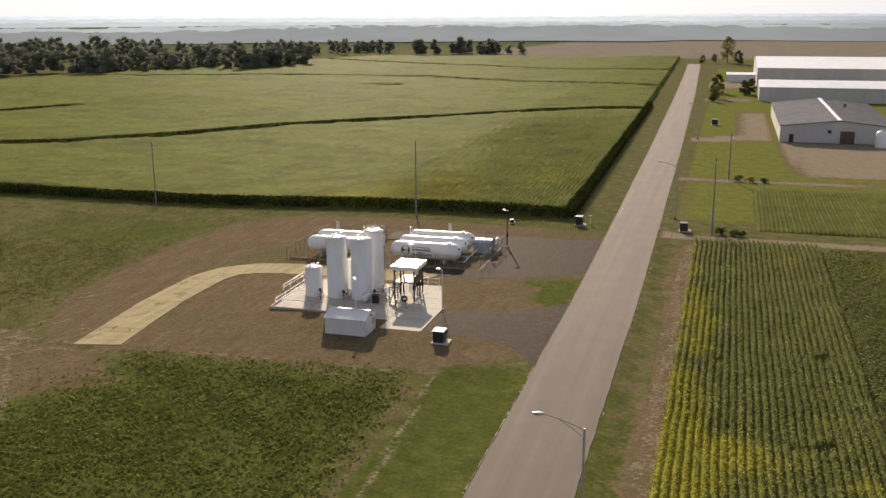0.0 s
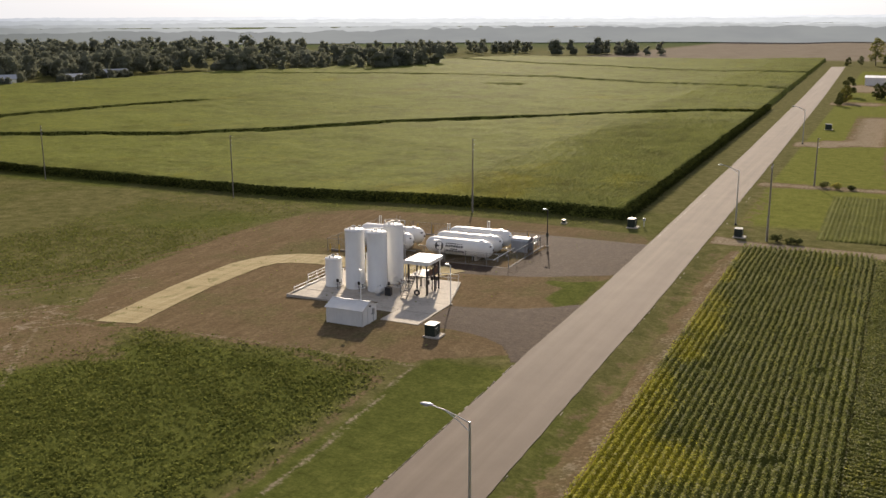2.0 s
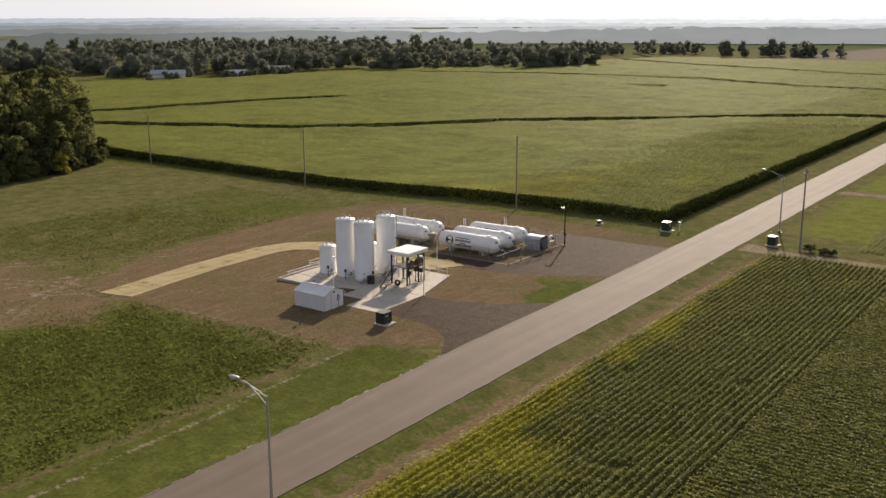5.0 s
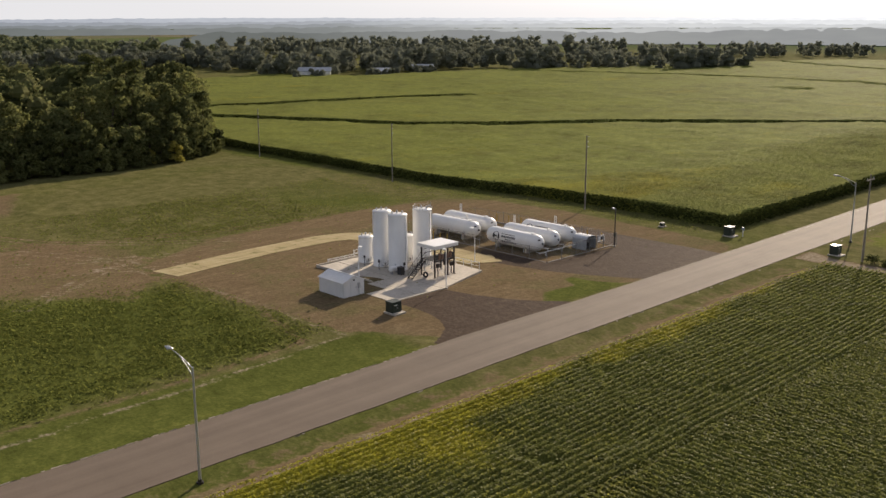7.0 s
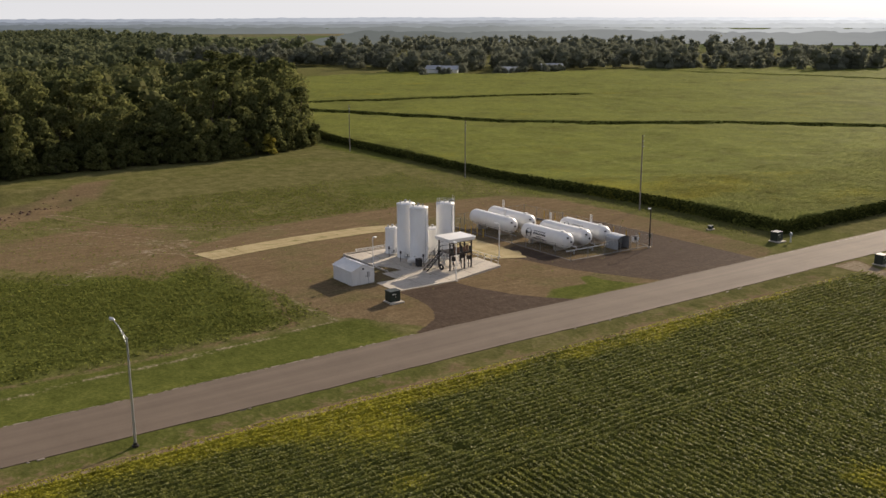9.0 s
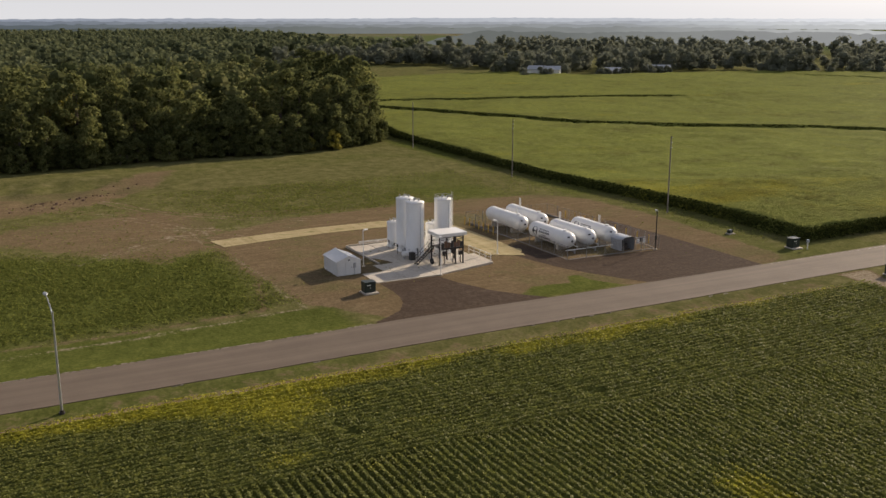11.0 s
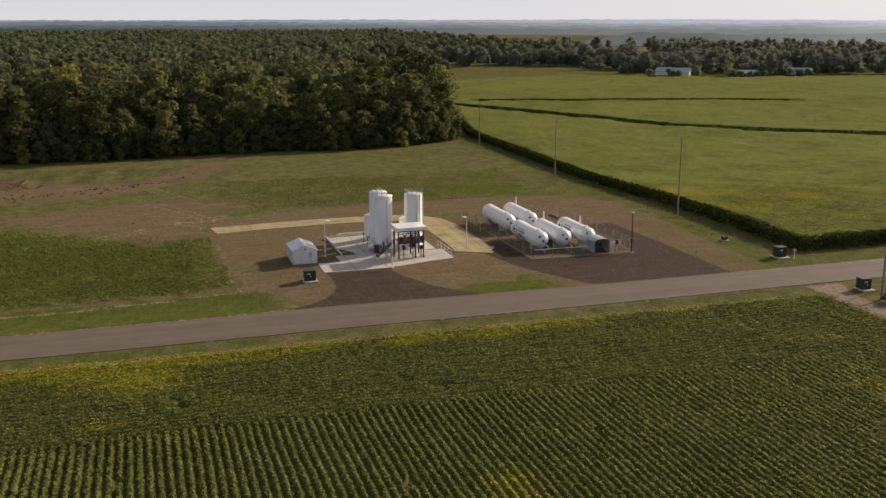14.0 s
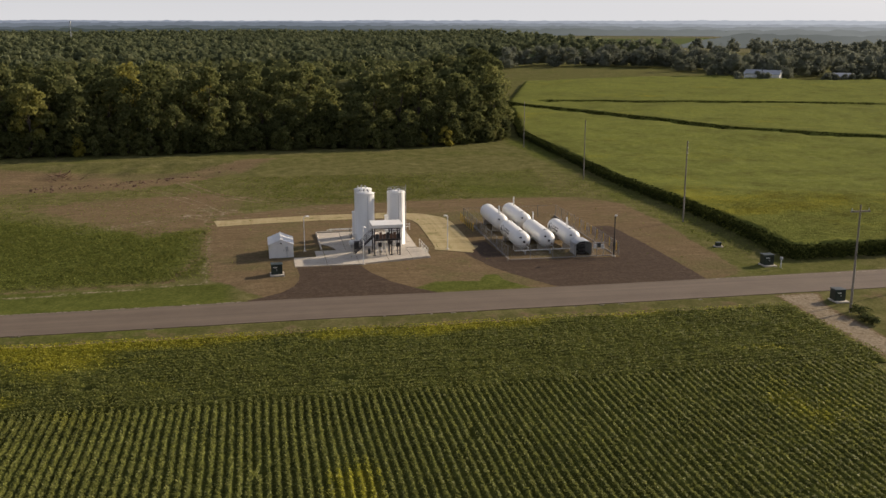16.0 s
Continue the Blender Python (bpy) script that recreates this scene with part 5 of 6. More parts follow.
def cabinet(at, turn, w, d, h, label, pad=0.5):
    """A utility cabinet with two doors on a concrete base."""
    c = thing("utility_cabinet", label, "electrical cabinet", (at[0], at[1], ground_z(*at)), turn, "utility cabinets")
    part("base", Geo().box(-d / 2 - 0.15, d / 2 + pad, -w / 2 - 0.15, w / 2 + 0.2, -0.3, 0.14, 0.03), M_CONC, c)
    b = part("body", Geo().box(-d / 2, d / 2, -w / 2, w / 2, 0.14, h, 0.04), M_GREEN, c)
    part("lid", Geo().box(-d / 2 - 0.04, d / 2 + 0.05, -w / 2 - 0.04, w / 2 + 0.04, h, h + 0.06, 0.02), M_GREEN, c)
    for s in (-1, 1):
        dr = part("door", Geo().box(d / 2, d / 2 + 0.03, s * w / 4 - w / 4 + 0.03, s * w / 4 + w / 4 - 0.03, 0.24, h - 0.1, 0.01), M_GREEN, c)
        part("handle", Geo().box(d / 2 + 0.03, d / 2 + 0.06, -s * 0.06 - 0.02 + s * 0.08, -s * 0.06 + 0.02 + s * 0.08, h * 0.45, h * 0.6), M_STEEL, dr)
    part("sign", Geo().box(d / 2 + 0.03, d / 2 + 0.036, -w * 0.32, w * 0.05, h * 0.72, h * 0.8), M_GLASS, c, "pale warning label")
    return c


cabinet((-26.0, 88.2), 0, 1.3, 1.1, 1.25, "dark green transformer cabinet on a concrete base")
cabinet((-21.0, 147.6), 0, 1.3, 1.1, 1.35, "dark green utility cabinet at the field corner")
cabinet((-5.3, 147.3), 0, 1.2, 1.1, 1.3, "dark utility cabinet beside the gravel drive")
cabinet((-31.3, 146.2), 0, 0.7, 0.5, 0.55, "small dark utility box in the grass", 0.2)
p = thing("marker_post", "short white marker post beside a cabinet", "post", (-19.4, 148.6, ground_z(-19.4, 148.6)))
part("post", Geo().rod((0, 0, -0.2), (0, 0, 1.3), 0.07), M_WHITE, p)
part("cap", Geo().box(-0.2, 0.2, -0.12, 0.12, 1.0, 1.35, 0.03), M_GREY, p)


# ---------------------------------------------------------------- lying tanks
def lying_tank(x0, x1, y, zc, r, label, logo, vents):
    t = thing("pressure_tank", label, "storage tank", ((x0 + x1) / 2, y, 0), group="lying tanks")
    half = (x1 - x0) / 2
    cap = [(max(0.01, r * math.sin(a)), -half + r - r * math.cos(a)) for a in np.linspace(0.02, 1.5708, 10)]
    prof = cap + [(a, -b) for a, b in reversed(cap)]
    part("shell", Geo().lathe(prof, 44, pose(0, 0, zc, 0, 90, 0)), M_WHITE, t)
    for s in (-1, 1):
        x = s * half * 0.55
        part("saddle", Geo().box(x - 0.16, x + 0.16, -r * 0.8, r * 0.8, -0.3, zc - r * 0.55, 0.03), M_CONC, t)
        part("leg", Geo().rod((x - 0.5 * s, -r * 0.6, -0.2), (x - 0.5 * s, -r * 0.6, zc - r * 0.7), 0.07), M_STEEL, t)
        part("leg", Geo().rod((x - 0.5 * s, r * 0.6, -0.2), (x - 0.5 * s, r * 0.6, zc - r * 0.7), 0.07), M_STEEL, t)
    for x, up in vents:
        for d in (-0.12, 0.16):
            part("vent_stack", Geo().rod((x - (x0 + x1) / 2 + d, 0.1, zc + r * 0.9), (x - (x0 + x1) / 2 + d, 0.1, zc + r + up), 0.055), M_WHITE, t)
    part("manway", Geo().rod((half - r - 0.6, 0, zc + r - 0.05), (half - r - 0.6, 0, zc + r + 0.12), 0.28, seg=18), M_WHITE, t)
    part("end_gauge", Geo().rod((half - 0.06, 0, zc), (half + 0.05, 0, zc), 0.15, seg=16), M_BLACK, t)
    part("end_plate", Geo().box(half - 0.30, half - 0.12, -0.55, -0.3, zc + 0.45, zc + 0.62), M_BLACK, t)
    part("drain_pipe", Geo().pipe([(half - r, 0, zc - r + 0.05), (half - r, 0, 0.25), (half + 0.3, 0, 0.25)], 0.05), M_STEEL, t)
    if logo:
        def skin(x, a):
            return (x, -math.cos(a) * (r + 0.012), zc + math.sin(a) * (r + 0.012))
        cx, disc = -half + r + logo, Geo()
        n, rad = 28, 0.62
        ring = [skin(cx + rad * math.cos(6.2832 * i / n), 0.12 + rad / r * math.sin(6.2832 * i / n)) for i in range(n)]
        disc.add([skin(cx, 0.12)] + ring, [(0, 1 + i, 1 + (i + 1) % n) for i in range(n)])
        part("emblem", disc, M_BLACK, t, "round dark emblem")
        w = Geo()
        for i in range(8):
            a0, a1 = -1.2 + 0.3 * i, -0.9 + 0.3 * i
            w.rod(skin(cx + 0.30 * math.cos(a0), 0.16 + 0.30 / r * math.sin(a0)), skin(cx + 0.30 * math.cos(a1), 0.16 + 0.30 / r * math.sin(a1)), 0.03 + 0.01 * min(i, 7 - i), seg=6)
        part("emblem_stroke", w, M_WHITE, t)
        rr = random.Random(4)
        for row, (a, length, th) in enumerate(((0.52, 2.2, 0.06), (0.22, 2.4, 0.12), (-0.12, 1.5, 0.07), (-0.40, 2.6, 0.11))):
            g, x = Geo(), cx + 0.95 + (0.7 if row == 2 else 0)
            while x < cx + 0.95 + length:
                b = rr.uniform(0.14, 0.34)
                g.add([skin(x, a - th), skin(x + b, a - th), skin(x + b + 0.04, a + th), skin(x + 0.04, a + th)], [(0, 1, 2, 3)])
                x += b + rr.uniform(0.06, 0.12)
            part("lettering", g, M_BLACK, t, "dark lettering bars")
    return t


TR = 1.1
lying_tank(-54.0, -44.0, 119.85, 1.55, TR, "white lying pressure tank with rounded ends", 0, [(-46.4, 0.9)])
lying_tank(-54.0, -44.0, 123.2, 1.62, TR, "white lying pressure tank behind another tank", 0, [(-51.0, 1.2)])
lying_tank(-42.0, -32.3, 119.8, 1.52, TR, "white lying pressure tank with dark emblem and lettering", 1.25, [])
lying_tank(-42.0, -32.3, 123.1, 1.56, TR, "plain white lying pressure tank in the yard", 0, [(-40.3, 1.1)])
lying_tank(-41.6, -32.2, 126.5, 1.6, TR, "white lying pressure tank with small emblem", 1.0, [(-35.8, 1.1)])
bund = thing("yard_bund", "low concrete kerb round the tank yard", "kerb", kind="structure")
for nm, b in (("kerb", (-29.35, -29.1, 117.2, 130.9)), ("kerb", (-55.6, -29.35, 117.0, 117.2)), ("kerb", (-55.6, -29.35, 130.9, 131.1))):
    part(nm, Geo().box(b[0], b[1], b[2], b[3], -0.7, 0.08, 0.03), M_DRIVE, bund)
yardpipe = thing("manifold", "white pipe manifold along the tank ends", "pipes", (0, 0, 0))
part("header", Geo().pipe([(-31.7, 118.4, 0.55), (-31.7, 127.4, 0.55), (-30.6, 127.4, 0.55)], 0.06), M_WHITE, yardpipe)
for y in (119.8, 123.1, 126.5):
    part("branch", Geo().pipe([(-33.3, y + 0.4, 0.9), (-31.7, y + 0.4, 0.9), (-31.7, y + 0.4, 0.55)], 0.05), M_WHITE, yardpipe)
    part("valve", Geo().rod((-32.3, y + 0.4, 0.9), (-32.3, y + 0.4, 1.2), 0.04).rod((-32.3, y + 0.4, 1.18), (-32.3, y + 0.4, 1.22), 0.14, seg=12), M_RUST, yardpipe)
    part("stand", Geo().box(-31.78, -31.62, y - 0.08, y + 0.08, -0.3, 0.5), M_STEEL, yardpipe)


# fence with real crossing wires
def fence(line, height, posts, label):
    f = thing("chain_link_fence", label, "fence", (0, 0, 0))
    wires = Geo()
    for (ax, ay), (bx, by) in zip(line, line[1:]):
        length = math.hypot(bx - ax, by - ay)
        n = max(1, round(length / posts))
        for k in range(n + (1 if (bx, by) == line[-1] else 0)):
            x, y = ax + (bx - ax) * k / n, ay + (by - ay) * k / n
            z = ground_z(x, y)
            part("post", Geo().rod((x, y, z - 0.3), (x, y, z + height + 0.05), 0.04, seg=8), M_FENCE, f)
        za, zb = ground_z(ax, ay), ground_z(bx, by)
        part("top_rail", Geo().rod((ax, ay, za + height), (bx, by, zb + height), 0.018, seg=6), M_FENCE, f)
        step = 0.30
        for k in range(int(length / step) + 1):
            for s in (1, -1):
                u0, u1 = k * step, k * step + s * height
                t0, t1 = 0.0, 1.0
                if u1 > length:
                    t1 = (length - u0) / (u1 - u0)
                if u1 < 0:
                    t1 = u0 / (u0 - u1)
                if t1 <= 0.02:
                    continue
                p = [(ax + (bx - ax) * u / length, ay + (by - ay) * u / length, za + (zb - za) * u / length + 0.03 + height * t * 0.98) for u, t in ((u0, 0), (u0 + (u1 - u0) * t1, t1))]
                wires.rod(p[0], p[1], 0.0045, seg=3, caps=False)
    part("wire_mesh", wires, M_FENCE, f)
    return f


fence([(-55.8, 116.8), (-29.0, 116.8), (-28.8, 131.3), (-55.8, 131.3), (-55.8, 116.8)], 1.8, 2.9, "grey chain-link fence round the tank yard")
for k in range(9):
    for x, y in ((-32.0 - k * 2.5, 132.2), (-55.0 + k * 1.4, 116.2)):
        if k > 6 and y < 120:
            continue
        b = thing("bollard", "yellow steel guard post beside the fence", "bollard", (x, y, ground_z(x, y)), group="yellow bollards")
        part("post", Geo().rod((0, 0, -0.3), (0, 0, 1.15), 0.075, seg=12), M_YELLOW, b)
        part("cap", Geo().lathe([(0.075, 1.15), (0.06, 1.19), (0.01, 1.21)], 12), M_YELLOW, b)

# curved sheet-metal shelter at the end of the yard
sh = thing("pump_shelter", "grey sheet-metal pump shelter with open dark front", "shelter", (-30.9, 127.0, ground_z(-30.9, 127.0)))
arc = [(-1.05, 0.0), (-1.05, 1.45)] + [(-1.05 * math.cos(a), 1.45 + 0.45 * math.sin(a)) for a in np.linspace(0.25, 2.89, 9)] + [(1.05, 1.45), (1.05, 0.0)]
g = Geo()
n = len(arc)
for r_ in (1.0, 0.96):
    g.add([(x, y * r_, z * r_) for x in (-1.3, 1.1) for y, z in arc], [((i, i + 1, n + i + 1, n + i) if r_ == 1.0 else (n + i, n + i + 1, i + 1, i)) for i in range(n - 1)])
part("shell", g, M_GREY, sh)
part("back_wall", Geo().add([(-1.28, y, z) for y, z in arc], [tuple(range(n))]), M_GREY, sh)
part("pump", Geo().rod((0.2, -0.4, 0.5), (0.2, 0.4, 0.5), 0.3, seg=16).box(-0.2, 0.6, -0.6, 0.6, 0, 0.2), M_DARK, sh)
part("panel", Geo().box(-0.6, -0.5, -0.7, 0.7, 0.3, 1.4), M_BLACK, sh)


# ---------------------------------------------------------------- lamps and poles
def yard_light(x, y, z, h, turn, label):
    t = thing("yard_light", label, "lamp post", (x, y, z), turn, "yard lights")
    part("foot", Geo().rod((0, 0, -0.3), (0, 0, 0.12), 0.25, 0.22, 16), M_CONC, t)
    part("pole", Geo().rod((0, 0, 0.1), (0, 0, h), 0.06, 0.045), M_WHITE, t)
    part("arm", Geo().rod((0, 0, h - 0.03), (0.35, 0, h + 0.02), 0.03), M_WHITE, t)
    hd = part("head", Geo().box(0.25, 0.75, -0.17, 0.17, h - 0.03, h + 0.09, 0.03), M_WHITE, t)
    part("lens", Geo().box(0.32, 0.68, -0.12, 0.12, h - 0.045, h - 0.03), M_GLASS, hd)
    return t


yard_light(-28.78, 98.66, ground_z(-28.8, 98.7), 4.5, 160, "thin white lamp post at the pad corner")
yard_light(-36.3, 91.95, ground_z(-36.3, 91.95), 4.5, 120, "thin white lamp post behind the shed")
yard_light(-35.6, 110.4, ground_z(-35.6, 110.4), 4.4, 200, "thin white lamp post beside the pale drive")
yl = thing("yard_light", "tall dark lamp post at the yard fence", "lamp post", (-28.6, 130.6, ground_z(-29, 131)), 150, "yard lights")
part("pole", Geo().rod((0, 0, -0.3), (0, 0, 5.2), 0.09, 0.07), M_DARK, yl)
part("foot", Geo().rod((0, 0, -0.3), (0, 0, 0.15), 0.25, seg=16), M_CONC, yl)
part("arm", Geo().rod((0, 0, 5.12), (0.5, 0, 5.2), 0.035), M_DARK, yl)
part("head", Geo().box(0.35, 0.95, -0.16, 0.16, 5.12, 5.26, 0.03), M_STEEL, yl)
cp = thing("control_panel", "grey switch boxes on a steel frame by the fence", "control panel", (-29.7, 128.9, ground_z(-29.7, 128.9)), 0)
for y in (-0.7, 0.7):
    part("post", Geo().rod((0, y, -0.3), (0, y, 1.75), 0.04), M_STEEL, cp)
for z in (0.8, 1.6):
    part("crossbar", Geo().box(-0.03, 0.03, -0.8, 0.8, z, z + 0.06), M_STEEL, cp)
for y, z, m in ((-0.45, 1.0, M_WALL), (0.05, 1.1, M_BLACK), (0.5, 0.95, M_WALL)):
    part("switch_box", Geo().box(0.03, 0.22, y - 0.2, y + 0.2, z, z + 0.5, 0.02), m, cp)
part("tag", Geo().box(-0.14, 0.14, -0.12, 0.12, 1.4, 1.9, 0.02), M_GREEN, yl)


def street_lamp(x, y):
    t = thing("street_lamp", "silver street lamp with one long arm", "street lamp", (x, y, ground_z(x, y)), group="street lamps")
    part("base", Geo().rod((0, 0, -0.3), (0, 0, 0.12), 0.28, 0.24, 16).rod((0, 0, 0.12), (0, 0, 0.3), 0.16, 0.14, 14), M_DARK, t)
    part("pole", Geo().rod((0, 0, 0.1), (0, 0, 8.4), 0.11, 0.065, 14), M_STEEL, t)
    arm = Geo().pipe([(0, 0, 8.32), (-0.7, -0.05, 8.62), (-1.6, -0.1, 8.92), (-2.5, -0.15, 9.1)], 0.035).pipe([(0, 0, 7.75), (-0.7, -0.05, 8.35), (-1.5, -0.1, 8.85)], 0.028)
    part("arm", arm, M_STEEL, t)
    hd = part("head", Geo().lathe([(0.02, -0.5), (0.1, -0.45), (0.17, -0.2), (0.17, 0.2), (0.12, 0.42), (0.03, 0.48)], 16, pose(-2.75, -0.17, 9.13, 0, 90, 3) @ Matrix.Diagonal((0.55, 1, 0.85, 1))), M_STEEL, t)
    part("lens", Geo().lathe([(0.15, 0), (0.12, -0.07), (0.02, -0.1)], 14, pose(-2.8, -0.17, 9.06)), M_GLASS, hd)
    return t


for y in (53.9, 155.8, 258):
    street_lamp(-7.0, y)


def utility_pole(x, y, h, arm, label, wide=0.13):
    t = thing("utility_pole", label, "utility pole", (x, y, ground_z(x, y)), group="utility poles")
    part("pole", Geo().rod((0, 0, -0.5), (0, 0, h), wide, wide * 0.62, 12), M_POLE, t)
    if arm:
        part("crossarm", Geo().box(-0.06, 0.06, -1.1, 1.1, h - 0.75, h - 0.6), M_POLE, t)
        for s in (-1, 0, 1):
            part("insulator", Geo().rod((0, s * 0.95, h - 0.6), (0, s * 0.95, h - 0.35), 0.05, 0.035, 8), M_GREY, t)
    else:
        for z in (h - 0.2, h - 1.0, h - 1.8):
            part("insulator", Geo().rod((wide * 0.6, 0, z), (wide + 0.22, 0, z + 0.06), 0.04, 0.06, 8), M_GREY, t)
    part("ground_wire", Geo().rod((wide * 0.98, 0.03, 0), (wide * 0.66, 0.03, h - 0.8), 0.012, seg=5), M_STEEL, t)
    part("conduit", Geo().rod((-wide * 1.0, 0.05, 0), (-wide * 0.9, 0.05, h * 0.32), 0.05, seg=8), M_GREY, t)
    return t


utility_pole(-47.7, 148.6, 12.1, False, "tall weathered wooden utility pole at the corn edge")
utility_pole(-96.4, 149.6, 11.6, False, "weathered wooden utility pole at the corn edge", 0.115)
utility_pole(-144.6, 150.6, 11.2, False, "weathered wooden utility pole at the corner of the wood", 0.115)
utility_pole(-1.2, 146.2, 11.3, True, "wooden utility pole with a crossarm by the drive")
utility_pole(0.9, 196.5, 9.0, False, "wooden utility pole in the grass", 0.13)


# ---------------------------------------------------------------- warehouses and houses
def hall(x0, x1, y0, y1, eave, ridge, roof, wall, label, ridge_y=True, strips=True):
    """A long metal hall; the ridge runs along y, or along x."""
    z = ground_z((x0 + x1) / 2, (y0 + y1) / 2)
    t = thing("warehouse", label, "warehouse", ((x0 + x1) / 2, (y0 + y1) / 2, z), group="warehouses")
    a, b = (x1 - x0) / 2, (y1 - y0) / 2
    for s in (-1, 1):
        if ridge_y:
            part("wall", Geo().box(s * a - 0.15, s * a + 0.15, -b, b, -1, eave), wall, t)
            g = Geo()
            for d in (-0.15, 0.15):
                g.add([(-a + .15, s * b + d, -1), (a - .15, s * b + d, -1), (a - .15, s * b + d, eave), (0, s * b + d, ridge - 0.1), (-a + .15, s * b + d, eave)], [(0, 1, 2, 3, 4) if d < 0 else (4, 3, 2, 1, 0)])
            part("gable_wall", g, wall, t)
            p = [(s * (a + 0.4), -b - 0.4, eave - 0.05), (s * (a + 0.4), b + 0.4, eave - 0.05), (0, b + 0.4, ridge), (0, -b - 0.4, ridge)]
        else:
            part("wall", Geo().box(-a, a, s * b - 0.15, s * b + 0.15, -1, eave), wall, t)
            g = Geo()
            for d in (-0.15, 0.15):
                g.add([(s * a + d, -b + .15, -1), (s * a + d, b - .15, -1), (s * a + d, b - .15, eave), (s * a + d, 0, ridge - 0.1), (s * a + d, -b + .15, eave)], [(0, 1, 2, 3, 4) if d > 0 else (4, 3, 2, 1, 0)])
            part("gable_wall", g, wall, t)
            p = [(-a - 0.4, s * (b + 0.4), eave - 0.05), (a + 0.4, s * (b + 0.4), eave - 0.05), (a + 0.4, 0, ridge), (-a - 0.4, 0, ridge)]
        rf = Geo()
        rf.add(p + [(x, y, h + 0.18) for x, y, h in p], [(3, 2, 1, 0), (4, 5, 6, 7), (0, 1, 5, 4), (1, 2, 6, 5), (2, 3, 7, 6), (3, 0, 4, 7)])
        ro = part("roof", rf, roof, t)
        if strips:
            n = int((b if ridge_y else a) * 2 / 2.0)
            for k in range(n):
                u = (k + 0.5) / n
                q0 = Vector(p[0]).lerp(Vector(p[1]), u)
                q1 = Vector(p[3]).lerp(Vector(p[2]), u)
                part("roof_seam", Geo().rod(q0 + Vector((0, 0, 0.2)), q1 + Vector((0, 0, 0.2)), 0.05, seg=4, caps=False), roof, ro)
    return t


w1 = hall(12.9, 40.1, 258, 322, 4.0, 5.5, M_ROOFDK, M_SIDING, "grey metal warehouse with a dark low-pitched roof")
part("ridge_cap", Geo().box(-0.45, 0.45, -32.4, 32.4, 5.66, 5.76, 0.03), M_ROOFWH, w1, "white ridge cap")
d = part("loading_door", Geo().box(0.3, 3.6, -32.28, -32.16, -0.2, 3.0, 0.02), M_RUST, w1, "brown roller door")
for z in np.arange(0.2, 3.0, 0.4):
    part("slat", Geo().box(0.35, 3.55, -32.32, -32.28, z, z + 0.36), M_RUST, d)
part("door", Geo().box(-11.6, -10.5, -32.24, -32.16, -0.2, 2.0), M_DARK, w1)
part("wall_vent", Geo().box(-2.6, -1.8, -32.24, -32.16, 2.4, 3.2), M_DARK, w1)
part("roof_vent", Geo().rod((5, 8, 5.3), (5, 8, 6.2), 0.4, seg=12), M_RUST, w1)
for k in range(13):
    part("siding_rib", Geo().box(-13.4 + k * 2.1, -13.3 + k * 2.1, -32.2, -32.15, -0.3, 4.0), M_SIDING, w1)
silo = thing("silo", "white upright tank beside the warehouse", "tank", (35.6, 253.0, 0))
part("shell", Geo().lathe([(1.4, -0.5), (1.4, 3.2), (1.0, 3.8), (0.02, 4.1)], 28), M_WHITE, silo)
part("hatch", Geo().rod((0, 0, 4.0), (0, 0, 4.3), 0.3), M_STEEL, silo)
w2 = hall(10.5, 150, 372, 402, 5.0, 6.6, M_ROOFWH, M_SIDING, "long grey warehouse with a white roof", False)
w3 = hall(11.0, 190, 440, 520, 8.0, 11.0, M_ROOFWH, M_SIDING, "very large warehouse with a white metal roof", False)
lob = hall(-1.5, 10.5, 470, 482, 3.2, 3.8, M_ROOFWH, M_ROOFWH, "low white annex beside the large warehouse", False)


def house(x, y, turn, lx, ly, eave, ridge, label):
    t = thing("house", label, "house", (x, y, ground_z(x, y)), turn, "houses by the trees")
    for s in (-1, 1):
        part("wall", Geo().box(-lx, lx, s * ly - 0.1, s * ly + 0.1, -1, eave), M_WHITE, t)
        part("end_wall", Geo().box(s * lx - 0.1, s * lx + 0.1, -ly + 0.1, ly - 0.1, -1, eave), M_WHITE, t)
    for s in (-1, 1):
        p = [(-lx - .4, s * (ly + .5), eave - .1), (lx + .4, s * (ly + .5), eave - .1), (lx + .4, 0, ridge), (-lx - .4, 0, ridge)]
        part("roof", Geo().add(p + [(a, b, c + 0.2) for a, b, c in p], [(3, 2, 1, 0), (4, 5, 6, 7), (0, 1, 5, 4), (1, 2, 6, 5), (2, 3, 7, 6), (3, 0, 4, 7)]), M_GREY, t)
        part("gable", Geo().add([(s * lx, -ly, eave), (s * lx, ly, eave), (s * lx, 0, ridge)], [(0, 1, 2) if s > 0 else (2, 1, 0)]), M_WHITE, t)
    for k in range(4):
        w = part("window", Geo().box(-lx * 0.8 + k * lx * 0.45, -lx * 0.8 + k * lx * 0.45 + 1.0, -ly - 0.06, -ly + 0.02, 1.0, 2.2), M_BLACK, t)
        part("sill", Geo().box(-lx * 0.8 + k * lx * 0.45 - 0.1, -lx * 0.8 + k * lx * 0.45 + 1.1, -ly - 0.14, -ly - 0.02, 0.9, 1.0), M_WHITE, w)
    return t


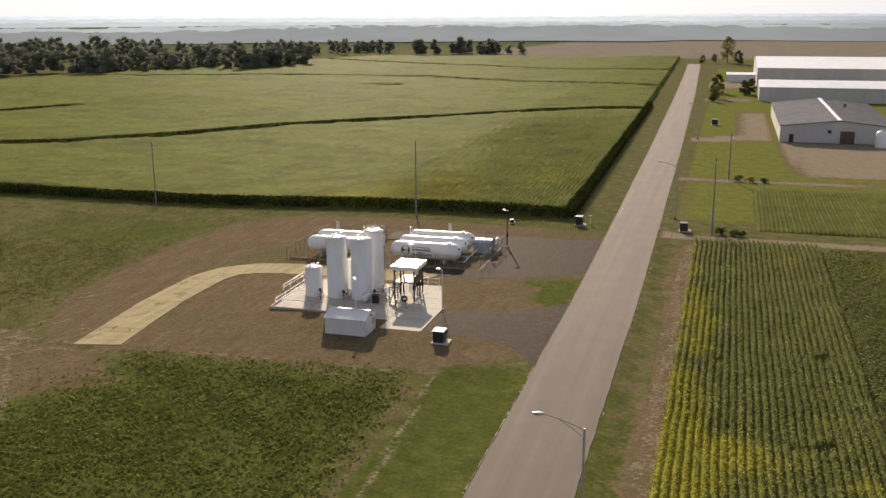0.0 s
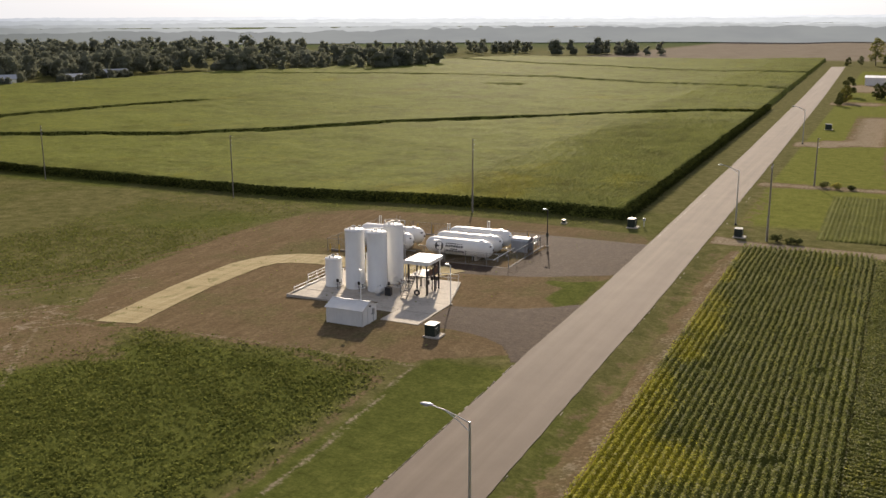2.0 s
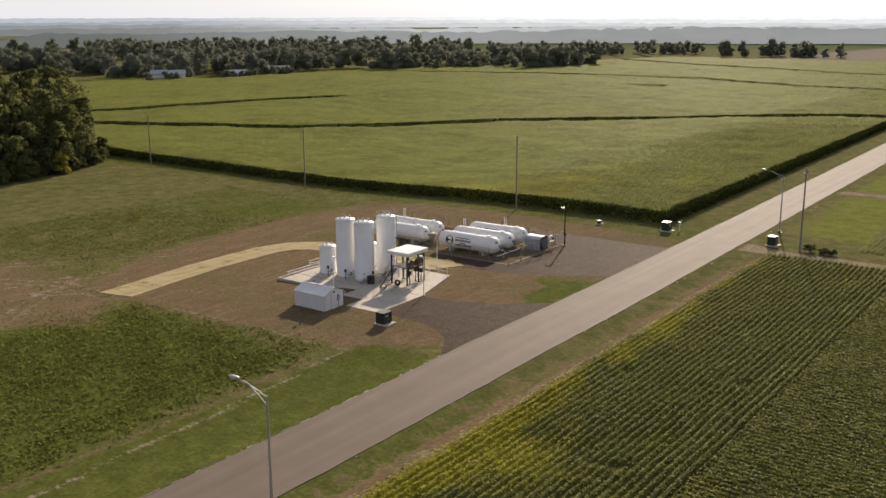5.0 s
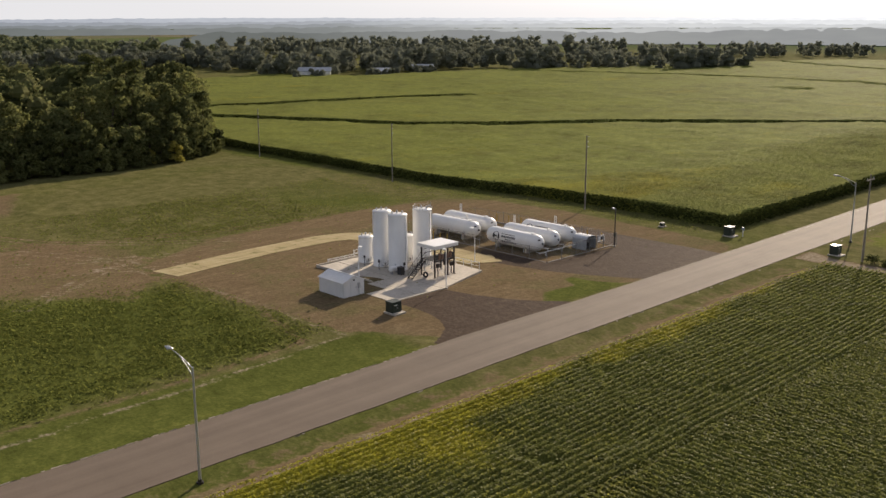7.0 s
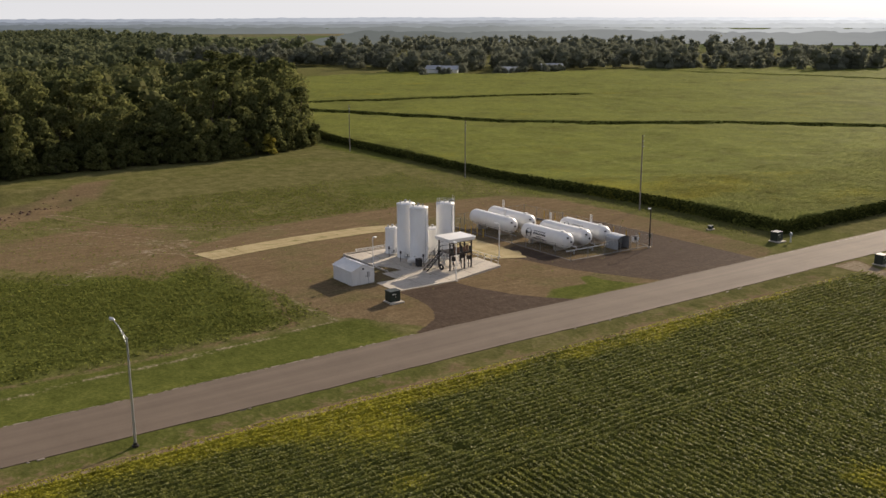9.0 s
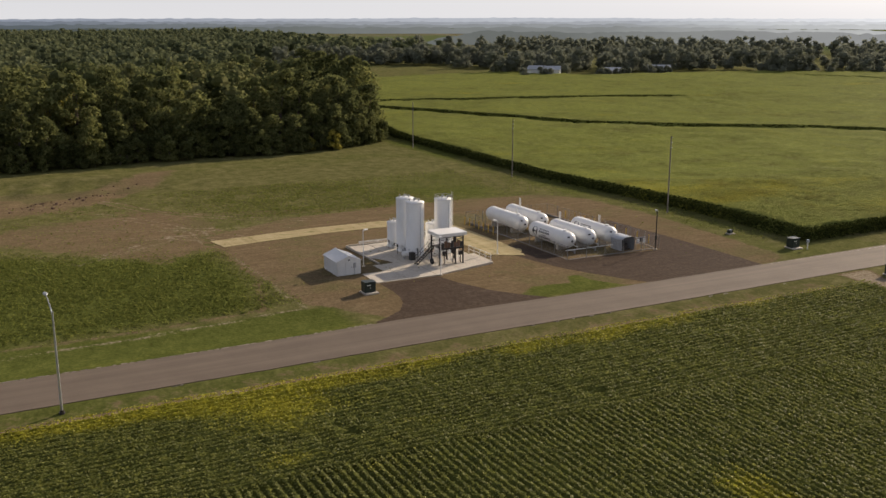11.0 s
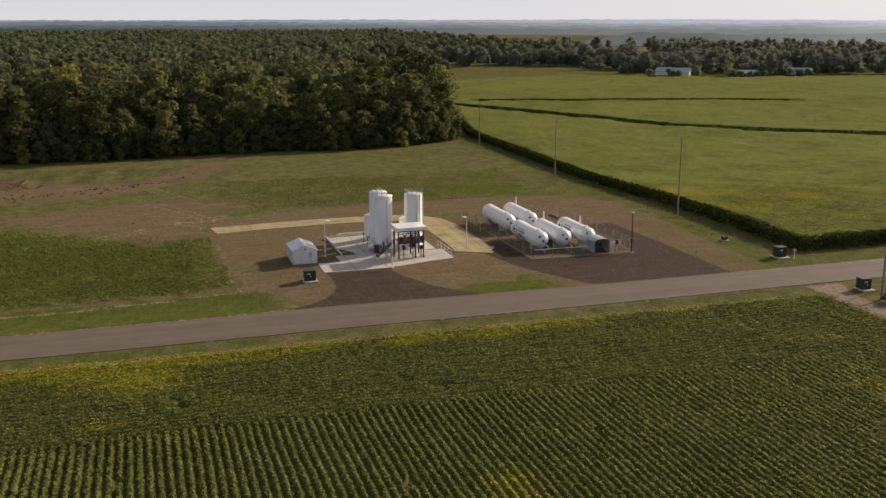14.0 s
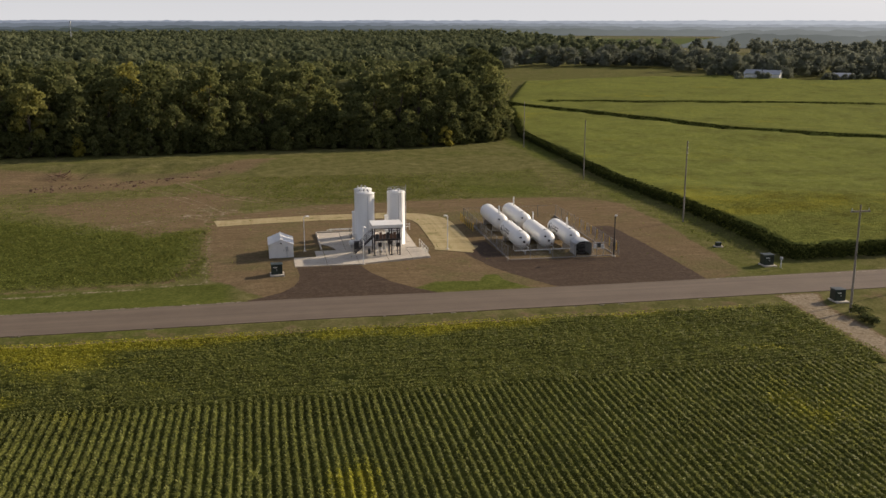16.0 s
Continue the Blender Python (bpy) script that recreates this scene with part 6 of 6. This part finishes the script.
house(-374, 333, 40, 3.8, 3.2, 3.6, 5.4, "white farmhouse with a grey roof before trees")
house(-370, 340.5, 50, 4.2, 3.4, 3.4, 5.2, "white house with a grey roof beside the farmhouse")
house(-364, 376, 50, 4.5, 3, 2.4, 3.8, "low white house with a grey roof")
house(-370, 412, 60, 6, 3, 2.6, 4.2, "long low white house among trees")
house(-338, 485, 60, 6, 3.5, 2.6, 4.4, "white farm building at the field edge")
tower = thing("radio_mast", "thin grey lattice mast above the far wood", "mast", (-998, -97, ground_z(-998, -97)))
mast = Geo()
for a in range(3):
    c = (math.cos(a * 2.094) * 0.45, math.sin(a * 2.094) * 0.45)
    mast.rod((*c, 0), (*c, 30), 0.12, seg=5)
for z in range(2, 30, 2):
    for a in range(3):
        mast.rod((math.cos(a * 2.094) * 0.45, math.sin(a * 2.094) * 0.45, z), (math.cos((a + 1) * 2.094) * 0.45, math.sin((a + 1) * 2.094) * 0.45, z + 2), 0.06, seg=4, caps=False)
part("mast", mast, M_GREY, tower)
part("antenna", Geo().rod((0, 0, 28.5), (0, 0, 30.5), 0.9, seg=12), M_GREY, tower)


def bush(x, y, s, seed, label):
    r = np.random.RandomState(seed)
    t = thing("bush", label, "bush", (x, y, ground_z(x, y)), group="bushes by the drive")
    lobes = [((r.uniform(-.5, .5) * s, r.uniform(-.5, .5) * s, s * r.uniform(0.25, 0.6)), s * r.uniform(0.35, 0.55)) for _ in range(6)]
    part("leaves", quads_mesh("leaves", leaf_cloud(r, lobes, 420, 0.2), M_LEAF), M_LEAF, t)
    g = Geo()
    for c, _ in lobes:
        g.rod((0, 0, -0.1), c, 0.03, 0.012, 5, False)
    part("stems", g, M_BARK, t)


for k, (x, y, s) in enumerate(((0.2, 146.6, 1.3), (1.7, 146.2, 1.0), (2.9, 145.9, 0.8), (2.5, 195.5, 1.2), (5.0, 194.6, 1.4), (7.5, 194.8, 1.0))):
    bush(x, y, s, 60 + k, "dark green bush beside the utility pole" if k < 3 else "dark low bush in the grass")
cabinet((-3.5, 292), 0, 1.6, 1.6, 1.5, "dark utility cabinet on the lawn by the warehouse")
